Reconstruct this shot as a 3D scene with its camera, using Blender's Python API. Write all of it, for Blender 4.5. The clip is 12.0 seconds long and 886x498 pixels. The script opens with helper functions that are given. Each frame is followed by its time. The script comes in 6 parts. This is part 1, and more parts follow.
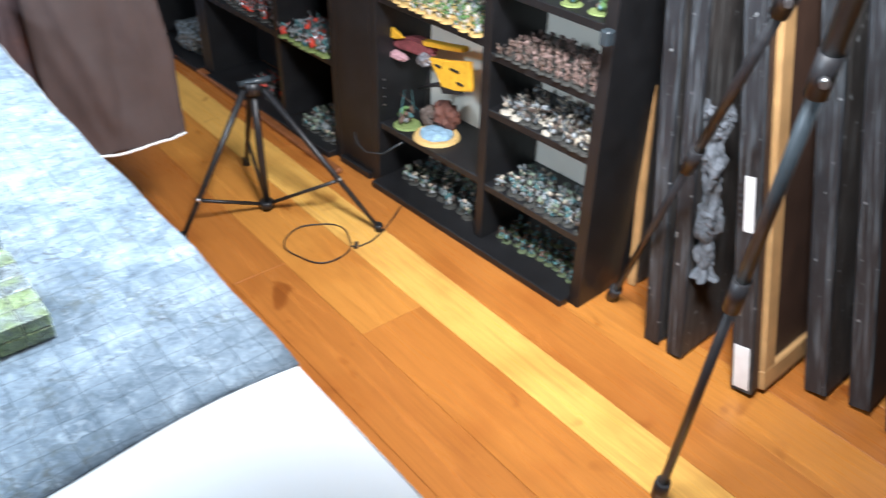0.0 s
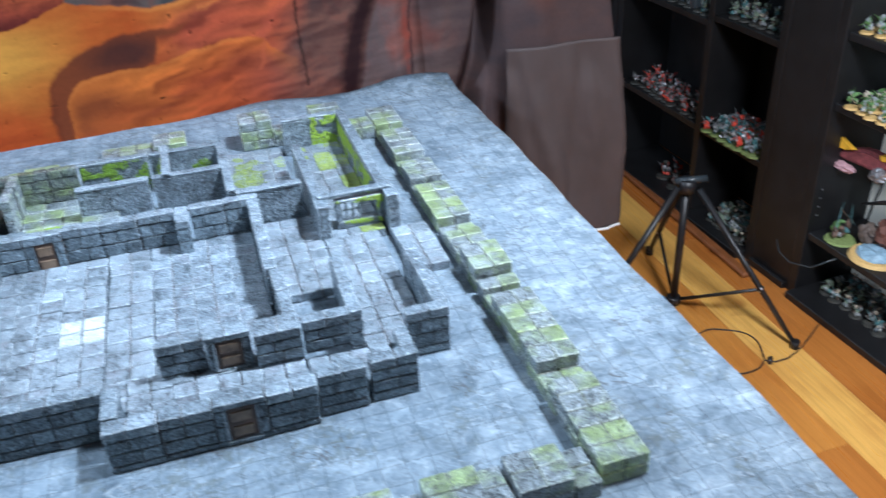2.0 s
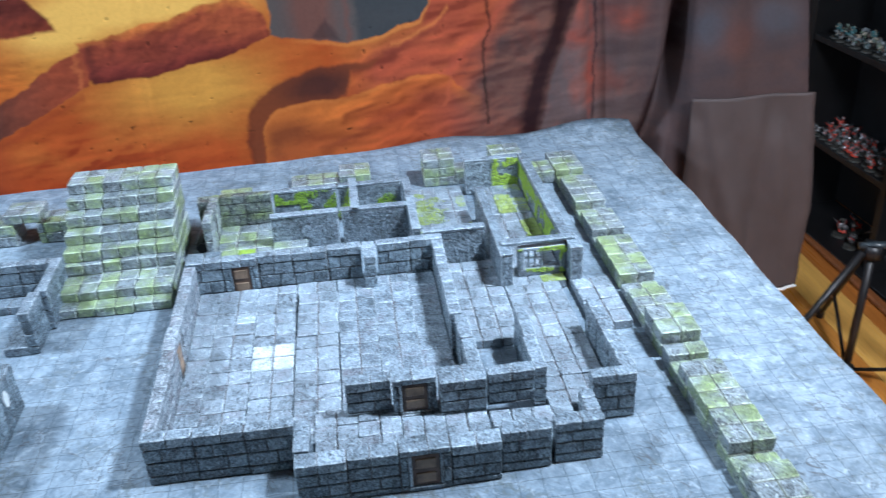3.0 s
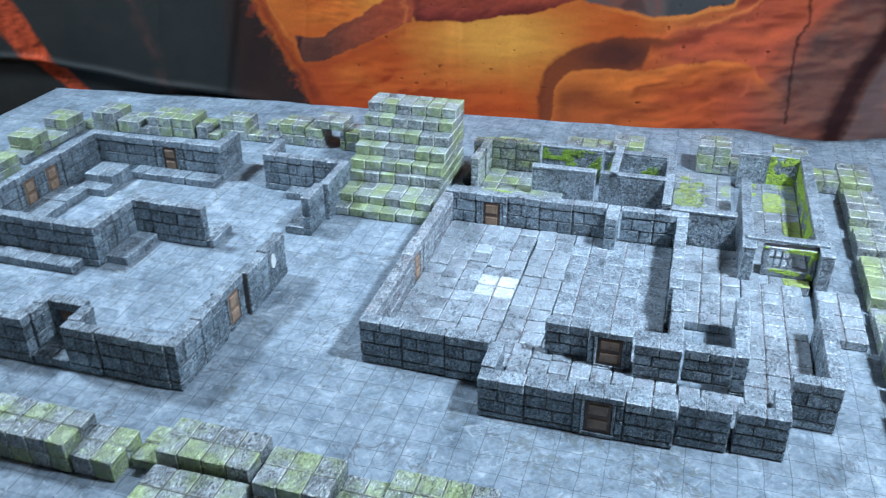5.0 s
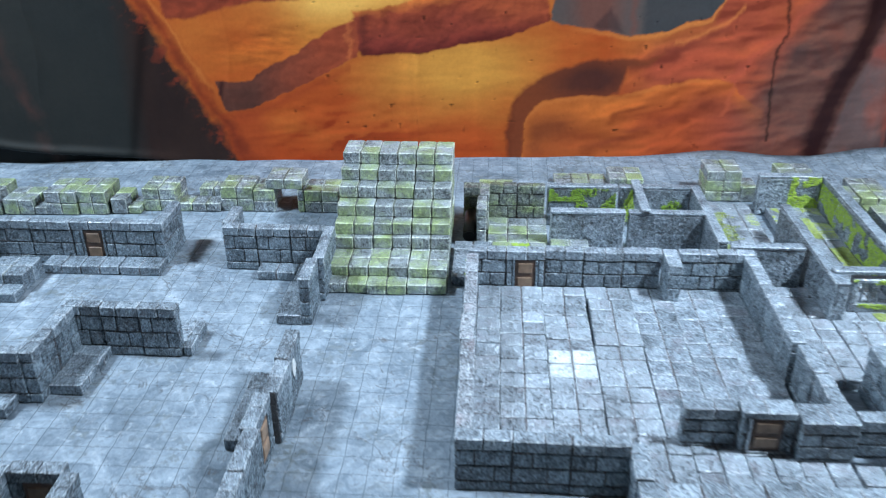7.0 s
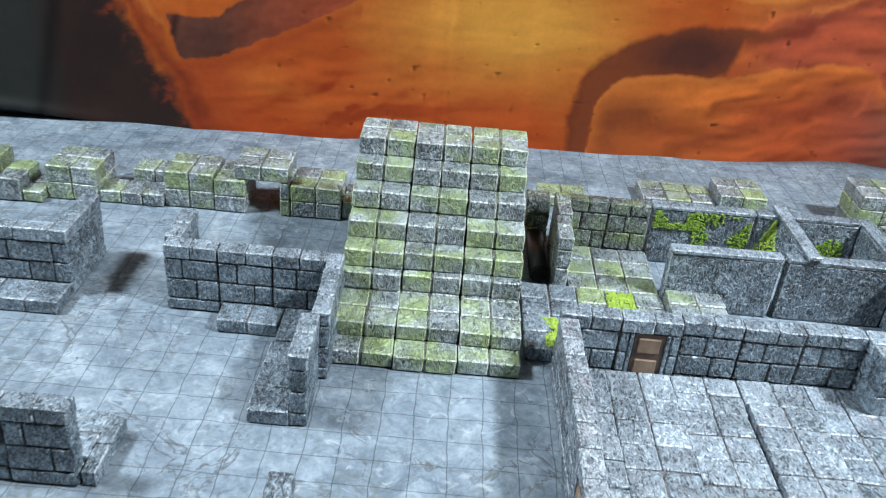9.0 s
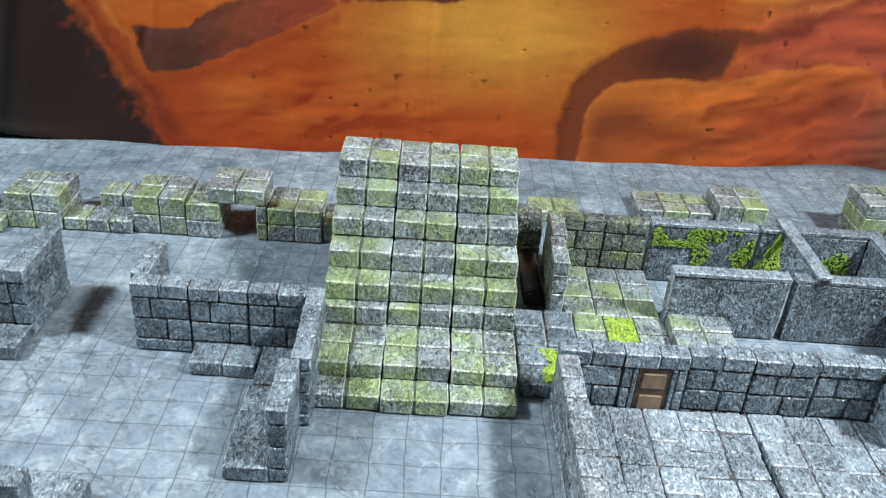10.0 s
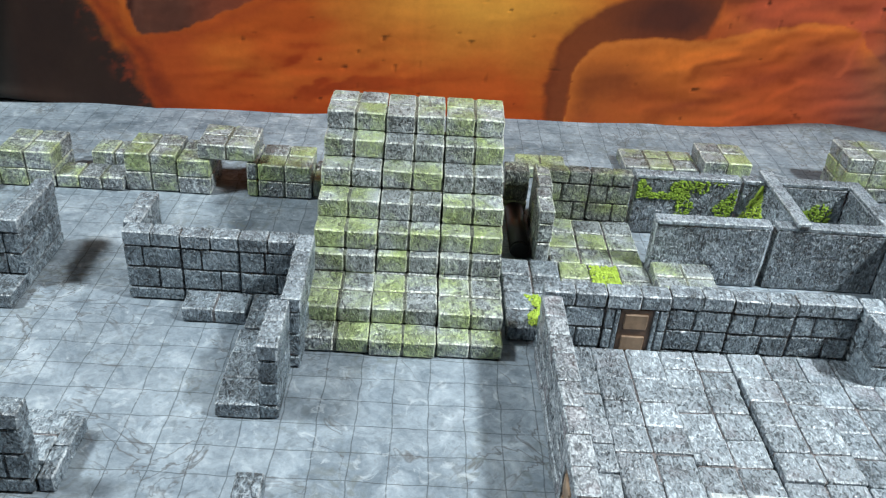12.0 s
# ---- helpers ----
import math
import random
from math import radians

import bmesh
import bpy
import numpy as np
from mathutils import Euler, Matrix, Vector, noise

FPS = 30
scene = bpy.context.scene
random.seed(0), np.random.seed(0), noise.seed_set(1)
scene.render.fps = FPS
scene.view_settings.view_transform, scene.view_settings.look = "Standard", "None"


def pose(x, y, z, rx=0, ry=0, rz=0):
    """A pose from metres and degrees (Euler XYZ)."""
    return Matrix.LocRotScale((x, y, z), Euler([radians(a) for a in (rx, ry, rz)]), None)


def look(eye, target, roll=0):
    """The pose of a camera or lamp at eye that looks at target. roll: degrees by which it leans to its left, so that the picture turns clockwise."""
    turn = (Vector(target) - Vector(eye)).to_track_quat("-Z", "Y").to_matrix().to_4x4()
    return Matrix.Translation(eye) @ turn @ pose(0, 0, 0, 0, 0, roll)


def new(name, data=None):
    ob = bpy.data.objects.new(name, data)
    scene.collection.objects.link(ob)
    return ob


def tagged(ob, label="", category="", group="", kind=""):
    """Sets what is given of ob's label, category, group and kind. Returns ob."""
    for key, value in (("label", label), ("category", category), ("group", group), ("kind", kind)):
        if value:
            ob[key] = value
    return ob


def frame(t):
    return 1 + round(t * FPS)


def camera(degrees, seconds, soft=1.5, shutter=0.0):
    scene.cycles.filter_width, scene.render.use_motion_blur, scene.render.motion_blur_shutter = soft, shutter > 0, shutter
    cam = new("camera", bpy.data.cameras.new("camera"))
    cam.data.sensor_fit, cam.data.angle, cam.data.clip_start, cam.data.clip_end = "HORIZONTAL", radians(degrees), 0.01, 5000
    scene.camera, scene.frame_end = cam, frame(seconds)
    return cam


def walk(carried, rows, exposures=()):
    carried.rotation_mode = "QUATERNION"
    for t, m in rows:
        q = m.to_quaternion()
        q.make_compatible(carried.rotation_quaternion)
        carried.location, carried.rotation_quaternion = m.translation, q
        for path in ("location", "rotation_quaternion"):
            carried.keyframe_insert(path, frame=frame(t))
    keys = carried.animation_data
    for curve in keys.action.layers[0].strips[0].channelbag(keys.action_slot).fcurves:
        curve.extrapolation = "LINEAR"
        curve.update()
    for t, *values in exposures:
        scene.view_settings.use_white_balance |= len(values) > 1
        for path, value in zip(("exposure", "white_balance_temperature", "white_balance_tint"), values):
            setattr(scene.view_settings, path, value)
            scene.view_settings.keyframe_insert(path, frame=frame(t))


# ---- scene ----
cam = camera(55.0, 12.0, 1.2, 0.5)
PATH = [
    (0, (0.717, -1.264, 1.23), (1.752, -0.003, 0.073), 1.1),
    (0.5, (0.678, -1.241, 1.248), (1.536, 0.153, 0.099), -0.2),
    (1, (0.612, -1.166, 1.266), (1.295, 0.329, 0.127), -0.0),
    (1.5, (0.554, -1.114, 1.299), (1.133, 0.459, 0.208), -1.0),
    (2, (0.484, -1.073, 1.3), (0.964, 0.571, 0.266), -2.8),
    (2.5, (0.441, -1.046, 1.31), (0.797, 0.646, 0.305), -3.3),
    (3, (0.426, -1.038, 1.331), (0.609, 0.7, 0.358), -3.0),
    (3.5, (0.456, -1.054, 1.332), (0.444, 0.701, 0.372), -2.5),
    (3.6, (0.465, -1.064, 1.331), (0.394, 0.687, 0.366), -1.6),
    (3.7, (0.476, -1.07, 1.332), (0.367, 0.68, 0.37), -1.8),
    (5.3, (0.507, -1.109, 1.309), (-0.012, 0.552, 0.322), -0.1),
    (5.5, (0.456, -1.114, 1.314), (-0.023, 0.558, 0.326), 0.8),
    (6, (0.333, -1.08, 1.307), (-0.021, 0.647, 0.363), -0.7),
    (6.5, (0.28, -1.044, 1.28), (0.064, 0.721, 0.365), -1.6),
    (7, (0.21, -0.936, 1.248), (0.096, 0.84, 0.335), -0.4),
    (7.5, (0.146, -0.816, 1.198), (0.032, 0.962, 0.289), 1.7),
    (7.7, (0.129, -0.773, 1.195), (0.01, 0.994, 0.266), 2.9),
    (9.3, (0.075, -0.521, 1.107), (0.105, 1.22, 0.124), 5.5),
    (9.5, (0.073, -0.511, 1.104), (0.109, 1.227, 0.115), 5.5),
    (10, (0.076, -0.49, 1.124), (0.123, 1.245, 0.13), 4.6),
    (10.5, (0.081, -0.48, 1.127), (0.143, 1.27, 0.162), 3.6),
    (11, (0.081, -0.492, 1.11), (0.158, 1.256, 0.141), 3.7),
    (11.5, (0.086, -0.509, 1.102), (0.171, 1.214, 0.089), 4.3),
    (12, (0.084, -0.516, 1.107), (0.145, 1.198, 0.079), 4.4),
]
EXPOSURE = [(0.0, 0.48, 5850, 8), (0.5, 0.34, 5750, 8), (1.0, 0.12, 5600, 8), (1.6, -0.12, 5550, 8), (2.5, -0.18, 5500, 8), (5.5, -0.25, 5650, 7), (7.5, -0.25, 5900, 8), (9.5, -0.32, 6600, 8), (12.0, -0.37, 7050, 8)]
walk(cam, [(t, look(eye, target, roll)) for t, eye, target, roll in PATH], EXPOSURE)

# ---------------------------------------------------------------- light
U = 0.0254          # the playing grid: one inch
ZT = 0.70           # top of the table

world = bpy.data.worlds.new("room_dark")
scene.world = world
world.use_nodes = True
world.node_tree.nodes["Background"].inputs[0].default_value = (0.75, 0.85, 1.0, 1)
world.node_tree.nodes["Background"].inputs[1].default_value = 0.025


def area_lamp(name, eye, target, size_x, size_y, watts, color):
    data = bpy.data.lights.new(name, "AREA")
    data.shape, data.size, data.size_y, data.energy, data.color = "RECTANGLE", size_x, size_y, watts, color
    ob = new(name, data)
    ob.matrix_world = look(eye, target)
    return ob


area_lamp("studio_lamp_left", (-0.95, -0.12, 1.90), (-0.25, 0.0, 0.7), 0.22, 0.22, 35.5, (0.83, 0.925, 1.0))
key_right = area_lamp("studio_lamp_right", (1.32, -0.40, 2.22), (0.40, -0.02, 0.75), 0.17, 0.17, 12.0, (0.88, 0.945, 1.0))
key_right.data.spread = radians(66)
area_lamp("back_lamp_right", (0.10, 1.75, 2.12), (0.22, 0.0, 0.7), 0.60, 0.30, 9, (0.82, 0.92, 1.0))
area_lamp("back_lamp_left", (-1.67, 1.60, 2.05), (-0.4, 0.0, 0.7), 0.40, 0.30, 2.5, (0.82, 0.92, 1.0))
# unseen fill lamp, added to brighten the shelves and the floor
shelf_fill = area_lamp("shelf_fill_lamp", (1.31, -0.80, 1.55), (1.86, -0.10, 0.25), 0.30, 0.30, 18.5, (1.0, 0.965, 0.94))
shelf_fill.data.spread = radians(112)


# ---------------------------------------------------------------- materials
def material(name, rough=0.7, metal=0.0):
    m = bpy.data.materials.new(name)
    m.use_nodes = True
    nt = m.node_tree
    b = nt.nodes["Principled BSDF"]
    b.inputs["Roughness"].default_value = rough
    b.inputs["Metallic"].default_value = metal
    return m, nt, b


def node(nt, kind, **sets):
    n = nt.nodes.new(kind)
    for key, value in sets.items():
        if key in n.inputs:
            n.inputs[key].default_value = value
    return n


def noise_tex(nt, coord, scale, detail=4.0, rough=0.6, distortion=0.0):
    n = nt.nodes.new("ShaderNodeTexNoise")
    n.inputs["Scale"].default_value = scale
    n.inputs["Detail"].default_value = detail
    n.inputs["Roughness"].default_value = rough
    n.inputs["Distortion"].default_value = distortion
    nt.links.new(coord, n.inputs["Vector"])
    return n.outputs["Fac"]


def ramp(nt, fac, stops):
    n = nt.nodes.new("ShaderNodeValToRGB")
    els = n.color_ramp.elements
    while len(els) < len(stops):
        els.new(0.5)
    for e, (p, c) in zip(els, stops):
        e.position = p
        e.color = (*c, 1) if len(c) == 3 else c
    nt.links.new(fac, n.inputs["Fac"])
    return n.outputs["Color"]


def mixc(nt, fac, a, b, mode="MIX"):
    n = nt.nodes.new("ShaderNodeMix")
    n.data_type, n.blend_type = "RGBA", mode
    for value, slot in ((fac, n.inputs[0]), (a, n.inputs[6]), (b, n.inputs[7])):
        if isinstance(value, (int, float)):
            slot.default_value = value
        elif isinstance(value, tuple):
            slot.default_value = (*value, 1)
        else:
            nt.links.new(value, slot)
    return n.outputs[2]


def math_node(nt, op, a, b=0.0):
    n = nt.nodes.new("ShaderNodeMath")
    n.operation = op
    for value, slot in ((a, n.inputs[0]), (b, n.inputs[1])):
        if isinstance(value, (int, float)):
            slot.default_value = value
        else:
            nt.links.new(value, slot)
    return n.outputs[0]


def bump(nt, bsdf, height, strength, distance):
    n = nt.nodes.new("ShaderNodeBump")
    n.inputs["Strength"].default_value = strength
    n.inputs["Distance"].default_value = distance
    nt.links.new(height, n.inputs["Height"])
    nt.links.new(n.outputs["Normal"], bsdf.inputs["Normal"])


def spread(nt, scale_by=3.0):
    """World-size coordinates, shifted for each object so that no two pieces carry the same grain."""
    tc = nt.nodes.new("ShaderNodeTexCoord")
    info = nt.nodes.new("ShaderNodeObjectInfo")
    add = nt.nodes.new("ShaderNodeVectorMath")
    add.operation = "MULTIPLY_ADD"
    comb = nt.nodes.new("ShaderNodeCombineXYZ")
    for i in range(3):
        nt.links.new(info.outputs["Random"], comb.inputs[i])
    nt.links.new(comb.outputs[0], add.inputs[0])
    add.inputs[1].default_value = (scale_by, scale_by * 1.7, scale_by * 0.6)
    nt.links.new(tc.outputs["Object"], add.inputs[2])
    return add.outputs[0], info.outputs["Random"]


def stone(name, dark, mid, light, moss=0.0, rough=0.30, deep=0.0011, grain=330.0, warm=0.0, pits=0.0):
    """Cast stone with a hammered face: dark wash in the pits, pale drybrush on the worm-like ridges; moss: how much is washed green."""
    m, nt, b = material(name, rough)
    co, rnd = spread(nt)
    long = nt.nodes.new("ShaderNodeMapping")
    long.inputs["Scale"].default_value = (1.35, 0.75, 0.8)
    long.inputs["Rotation"].default_value = (0.3, 0.2, 0.5)
    nt.links.new(co, long.inputs["Vector"])
    hammer = noise_tex(nt, long.outputs[0], grain, 1.6, 0.5, 1.3)
    worm = math_node(nt, "ABSOLUTE", math_node(nt, "SUBTRACT", noise_tex(nt, long.outputs[0], grain * 0.62, 1.5, 0.5, 0.8), 0.5))
    fine = noise_tex(nt, co, grain * 3.2, 2.0, 0.5)
    patch = noise_tex(nt, co, 46.0, 2.5, 0.6)
    fac = math_node(nt, "ADD", math_node(nt, "MULTIPLY", hammer, 0.78), math_node(nt, "MULTIPLY", fine, 0.10))
    fac = math_node(nt, "ADD", fac, math_node(nt, "MULTIPLY", patch, 0.34))
    fac = math_node(nt, "SUBTRACT", fac, math_node(nt, "MULTIPLY", worm, 0.42))
    shift = math_node(nt, "MULTIPLY_ADD", rnd, 0.09)
    nt.nodes[-1].inputs[2].default_value = -0.125 - pits
    fac = math_node(nt, "ADD", fac, shift)
    half = tuple(0.55 * p + 0.45 * q for p, q in zip(mid, light))
    col = ramp(nt, fac, [(0.33, tuple(0.45 * c for c in dark)), (0.41, tuple(0.5 * (p + q) for p, q in zip(dark, mid))), (0.47, mid), (0.55, half), (0.67, tuple(min(0.88, 1.22 * c) for c in light))])
    if warm:
        wash = ramp(nt, noise_tex(nt, co, 30.0, 2.0), [(0.52, (0, 0, 0)), (0.66, (warm, warm, warm))])
        col = mixc(nt, wash, col, (0.20, 0.13, 0.14), "MIX")
    if moss:
        tc = nt.nodes.new("ShaderNodeNewGeometry")
        big = noise_tex(nt, tc.outputs["Position"], 30.0, 3.0, 0.6)
        big = math_node(nt, "ADD", big, math_node(nt, "MULTIPLY_ADD", rnd, 0.32))
        nt.nodes[-2].inputs[2].default_value = -0.125
        big = math_node(nt, "ADD", big, math_node(nt, "MULTIPLY", math_node(nt, "SUBTRACT", hammer, 0.5), 0.30))
        mask = ramp(nt, big, [(0.60 - 0.14 * moss, (0, 0, 0)), (0.70 - 0.14 * moss, (0.45, 0.45, 0.45)), (0.84 - 0.14 * moss, (0.95, 0.95, 0.95))])
        green = mixc(nt, 1.0, col, (0.88, 1.0, 0.48), "MULTIPLY")
        lime = ramp(nt, noise_tex(nt, tc.outputs["Position"], 55.0, 2.0), [(0.45, (0.175, 0.205, 0.11)), (0.66, (0.27, 0.35, 0.09))])
        green = mixc(nt, 0.36, green, lime)
        col = mixc(nt, mask, col, green)
    nt.links.new(col, b.inputs["Base Color"])
    gl = ramp(nt, fac, [(0.34, (rough + 0.25,) * 3), (0.55, (rough,) * 3)])
    nt.links.new(gl, b.inputs["Roughness"])
    b.inputs["Specular IOR Level"].default_value = 0.8
    high = ramp(nt, fac, [(0.30, (0, 0, 0)), (0.47, (0.7, 0.7, 0.7)), (0.64, (1, 1, 1))])
    chisel = noise_tex(nt, co, grain * 0.38, 2.0, 0.5, 1.1)
    bump(nt, b, math_node(nt, "ADD", high, math_node(nt, "MULTIPLY", chisel, 2.2)), 1.0, deep)
    return m


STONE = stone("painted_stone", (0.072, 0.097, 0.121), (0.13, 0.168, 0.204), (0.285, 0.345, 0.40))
# same stone for upright bricks, darkened to carry their shade
STONE_BRICK_SHADED = stone("shaded_brick_face", (0.042, 0.060, 0.078), (0.092, 0.125, 0.154), (0.25, 0.31, 0.36))
STONE_WARM = stone("painted_stone_warm", (0.072, 0.090, 0.108), (0.145, 0.17, 0.198), (0.35, 0.395, 0.44), warm=0.35)
STONE_FLOOR = stone("painted_floor_stone", (0.105, 0.132, 0.158), (0.175, 0.213, 0.250), (0.36, 0.42, 0.475), warm=0.15, rough=0.24)
STONE_MOSS = stone("mossy_stone", (0.085, 0.103, 0.112), (0.175, 0.207, 0.225), (0.44, 0.495, 0.53), moss=1.0, rough=0.25)
STONE_MOSS_LIGHT = stone("lightly_mossy_stone", (0.078, 0.096, 0.108), (0.17, 0.20, 0.225), (0.44, 0.50, 0.54), moss=0.4)
STONE_WORN = stone("worn_floor_stone", (0.07, 0.094, 0.118), (0.135, 0.172, 0.208), (0.29, 0.345, 0.40), warm=0.2, rough=0.30)
STONE_MOSS_DARK = stone("dark_mossy_stone", (0.024, 0.034, 0.034), (0.075, 0.092, 0.092), (0.27, 0.31, 0.30), moss=0.75)
# gloss plus a paler base colour that adds to the highlight
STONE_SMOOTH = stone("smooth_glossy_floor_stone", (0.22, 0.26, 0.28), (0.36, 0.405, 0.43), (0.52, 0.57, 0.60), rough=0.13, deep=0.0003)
ROUGH_SLAB = stone("rough_slab_stone", (0.024, 0.034, 0.043), (0.085, 0.112, 0.137), (0.27, 0.325, 0.375), grain=310.0, deep=0.0017)
MORTAR = stone("dark_joint", (0.010, 0.012, 0.014), (0.022, 0.026, 0.031), (0.06, 0.068, 0.075))
GROOVE = stone("grey_brown_groove", (0.026, 0.025, 0.027), (0.050, 0.047, 0.050), (0.095, 0.090, 0.095))
GROOVE_FLOOR = stone("pale_groove", (0.062, 0.058, 0.063), (0.102, 0.094, 0.099), (0.165, 0.155, 0.163))
GROOVE_MOSS = stone("mossy_groove", (0.045, 0.052, 0.044), (0.082, 0.094, 0.076), (0.16, 0.18, 0.14))
EDGE_GREY = stone("drybrushed_edge", (0.085, 0.108, 0.128), (0.195, 0.232, 0.268), (0.42, 0.475, 0.525), pits=-0.03)
EDGE_MOSS = stone("drybrushed_mossy_edge", (0.12, 0.138, 0.135), (0.27, 0.305, 0.30), (0.54, 0.59, 0.57), moss=0.6, pits=-0.04)
EDGES = {"painted_stone": EDGE_GREY, "painted_stone_warm": EDGE_GREY, "painted_floor_stone": EDGE_GREY, "worn_floor_stone": EDGE_GREY, "rough_slab_stone": EDGE_GREY,
         "mossy_stone": EDGE_MOSS, "lightly_mossy_stone": EDGE_MOSS}


def flat(name, color, rough=0.6, vary=0.25, scale=40.0, metal=0.0, deep=0.0):
    m, nt, b = material(name, rough, metal)
    co, rnd = spread(nt)
    f = noise_tex(nt, co, scale, 5.0, 0.6)
    lo = tuple(c * (1 - vary) for c in color)
    hi = tuple(min(1, c * (1 + vary)) for c in color)
    nt.links.new(ramp(nt, f, [(0.3, lo), (0.7, hi)]), b.inputs["Base Color"])
    if deep:
        bump(nt, b, f, 0.6, deep)
    return m


def tile_print():
    """A printed cloth mat: cold grey-blue flagstones one inch square, worn and clouded."""
    m, nt, b = material("printed_mat", 0.72)
    geo = nt.nodes.new("ShaderNodeNewGeometry")
    sc = nt.nodes.new("ShaderNodeVectorMath")
    sc.operation = "SCALE"
    sc.inputs[3].default_value = 1 / U
    nt.links.new(geo.outputs["Position"], sc.inputs[0])
    pos = sc.outputs[0]
    wob = nt.nodes.new("ShaderNodeTexNoise")
    wob.inputs["Scale"].default_value = 0.9
    nt.links.new(pos, wob.inputs["Vector"])
    bend = nt.nodes.new("ShaderNodeVectorMath")
    bend.operation = "MULTIPLY_ADD"
    bend.inputs[1].default_value = (0.20, 0.20, 0)
    nt.links.new(wob.outputs["Color"], bend.inputs[0])
    nt.links.new(pos, bend.inputs[2])
    brick = nt.nodes.new("ShaderNodeTexBrick")
    brick.offset, brick.squash = 0.0, 1.0
    for key, value in (("Scale", 1.0), ("Mortar Size", 0.022), ("Mortar Smooth", 0.6), ("Brick Width", 1.0), ("Row Height", 1.0), ("Bias", 0.0)):
        brick.inputs[key].default_value = value
    brick.inputs["Color1"].default_value = (0.8, 0.8, 0.8, 1)
    brick.inputs["Color2"].default_value = (1, 1, 1, 1)
    nt.links.new(bend.outputs[0], brick.inputs["Vector"])
    cloud = noise_tex(nt, pos, 0.22, 5.0, 0.62, 0.4)
    mid = noise_tex(nt, pos, 0.85, 7.0, 0.68, 0.9)
    fine = noise_tex(nt, pos, 5.0, 5.0, 0.65, 0.5)
    both = math_node(nt, "ADD", math_node(nt, "MULTIPLY", cloud, 0.42), math_node(nt, "MULTIPLY", mid, 0.58))
    col = ramp(nt, both, [(0.36, (0.100, 0.134, 0.170)), (0.46, (0.178, 0.226, 0.276)), (0.55, (0.250, 0.308, 0.364)), (0.67, (0.41, 0.475, 0.54))])
    col = mixc(nt, 0.42, col, ramp(nt, fine, [(0.34, (0.45, 0.46, 0.48)), (0.60, (1, 1, 1))]), "MULTIPLY")
    col = mixc(nt, 0.55, col, brick.outputs["Color"], "MULTIPLY")
    # mottled lichen, grey-green, in loose patches
    where = ramp(nt, noise_tex(nt, pos, 0.30, 3.0, 0.55, 0.5), [(0.50, (0, 0, 0)), (0.64, (1, 1, 1))])
    spots = ramp(nt, noise_tex(nt, pos, 2.2, 4.0, 0.6, 1.2), [(0.48, (0, 0, 0)), (0.60, (0.62, 0.62, 0.62))])
    col = mixc(nt, math_node(nt, "MULTIPLY", where, spots), col, (0.105, 0.118, 0.112))
    # pale worn streaks
    pale = ramp(nt, noise_tex(nt, pos, 1.5, 5.0, 0.6, 1.6), [(0.58, (0, 0, 0)), (0.70, (0.42, 0.42, 0.42))])
    col = mixc(nt, pale, col, (0.47, 0.53, 0.58))
    # wandering hair cracks, brown-grey
    crack = math_node(nt, "ABSOLUTE", math_node(nt, "SUBTRACT", noise_tex(nt, pos, 0.42, 4.0, 0.58, 1.0), 0.5))
    some = ramp(nt, noise_tex(nt, pos, 0.33, 2.0), [(0.46, (0, 0, 0)), (0.58, (0.8, 0.8, 0.8))])
    thin = math_node(nt, "MULTIPLY", ramp(nt, crack, [(0.0, (1, 1, 1)), (0.013, (0, 0, 0))]), some)
    col = mixc(nt, thin, col, (0.070, 0.070, 0.074))
    leaf = ramp(nt, noise_tex(nt, pos, 2.6, 3.0, 0.5, 0.6), [(0.61, (0, 0, 0)), (0.70, (0.42, 0.42, 0.42))])
    col = mixc(nt, leaf, col, (0.075, 0.088, 0.10))
    # joints of the flags: long ones along the mat's depth stay dark, the cross ones have faded
    sep = nt.nodes.new("ShaderNodeSeparateXYZ")
    nt.links.new(bend.outputs[0], sep.inputs[0])
    joints = []
    for axis, width, low in (("X", 0.016, 0.49), ("Y", 0.014, 0.55)):
        cell = math_node(nt, "ABSOLUTE", math_node(nt, "SUBTRACT", math_node(nt, "FRACT", sep.outputs[axis]), 0.5))
        joint = ramp(nt, cell, [(0.5 - 2 * width, (0, 0, 0)), (0.5 - width * 0.6, (1, 1, 1))])
        worn = ramp(nt, noise_tex(nt, pos, 0.8 if axis == "X" else 0.55, 4.0, 0.6), [(low, (0.0, 0.0, 0.0)), (low + 0.15, (0.85, 0.85, 0.85))])
        joints.append(math_node(nt, "MULTIPLY", joint, worn))
    line = math_node(nt, "MAXIMUM", joints[0], math_node(nt, "MULTIPLY", joints[1], 0.30))
    col = mixc(nt, math_node(nt, "MULTIPLY", line, 0.26), col, (0.060, 0.074, 0.092))
    nt.links.new(col, b.inputs["Base Color"])
    b.inputs["Specular IOR Level"].default_value = 0.28
    bump(nt, b, noise_tex(nt, pos, 20.0, 2.0), 0.15, 0.0003)
    return m


MAT_PRINT = tile_print()
WOOD_DOOR = flat("door_wood", (0.085, 0.047, 0.030), 0.5, 0.5, 90.0)
WOOD_DOOR_PALE = flat("pale_door_wood", (0.15, 0.098, 0.066), 0.5, 0.45, 110.0)
DOOR_PLANK_PALE = flat("pale_door_plank", (0.25, 0.178, 0.125), 0.5, 0.45, 110.0)
WHITE_TOP = flat("white_laminate", (0.85, 0.86, 0.87), 0.35, 0.02, 4.0)
WHITE_EDGE = flat("white_edge", (0.8, 0.8, 0.8), 0.5, 0.05)
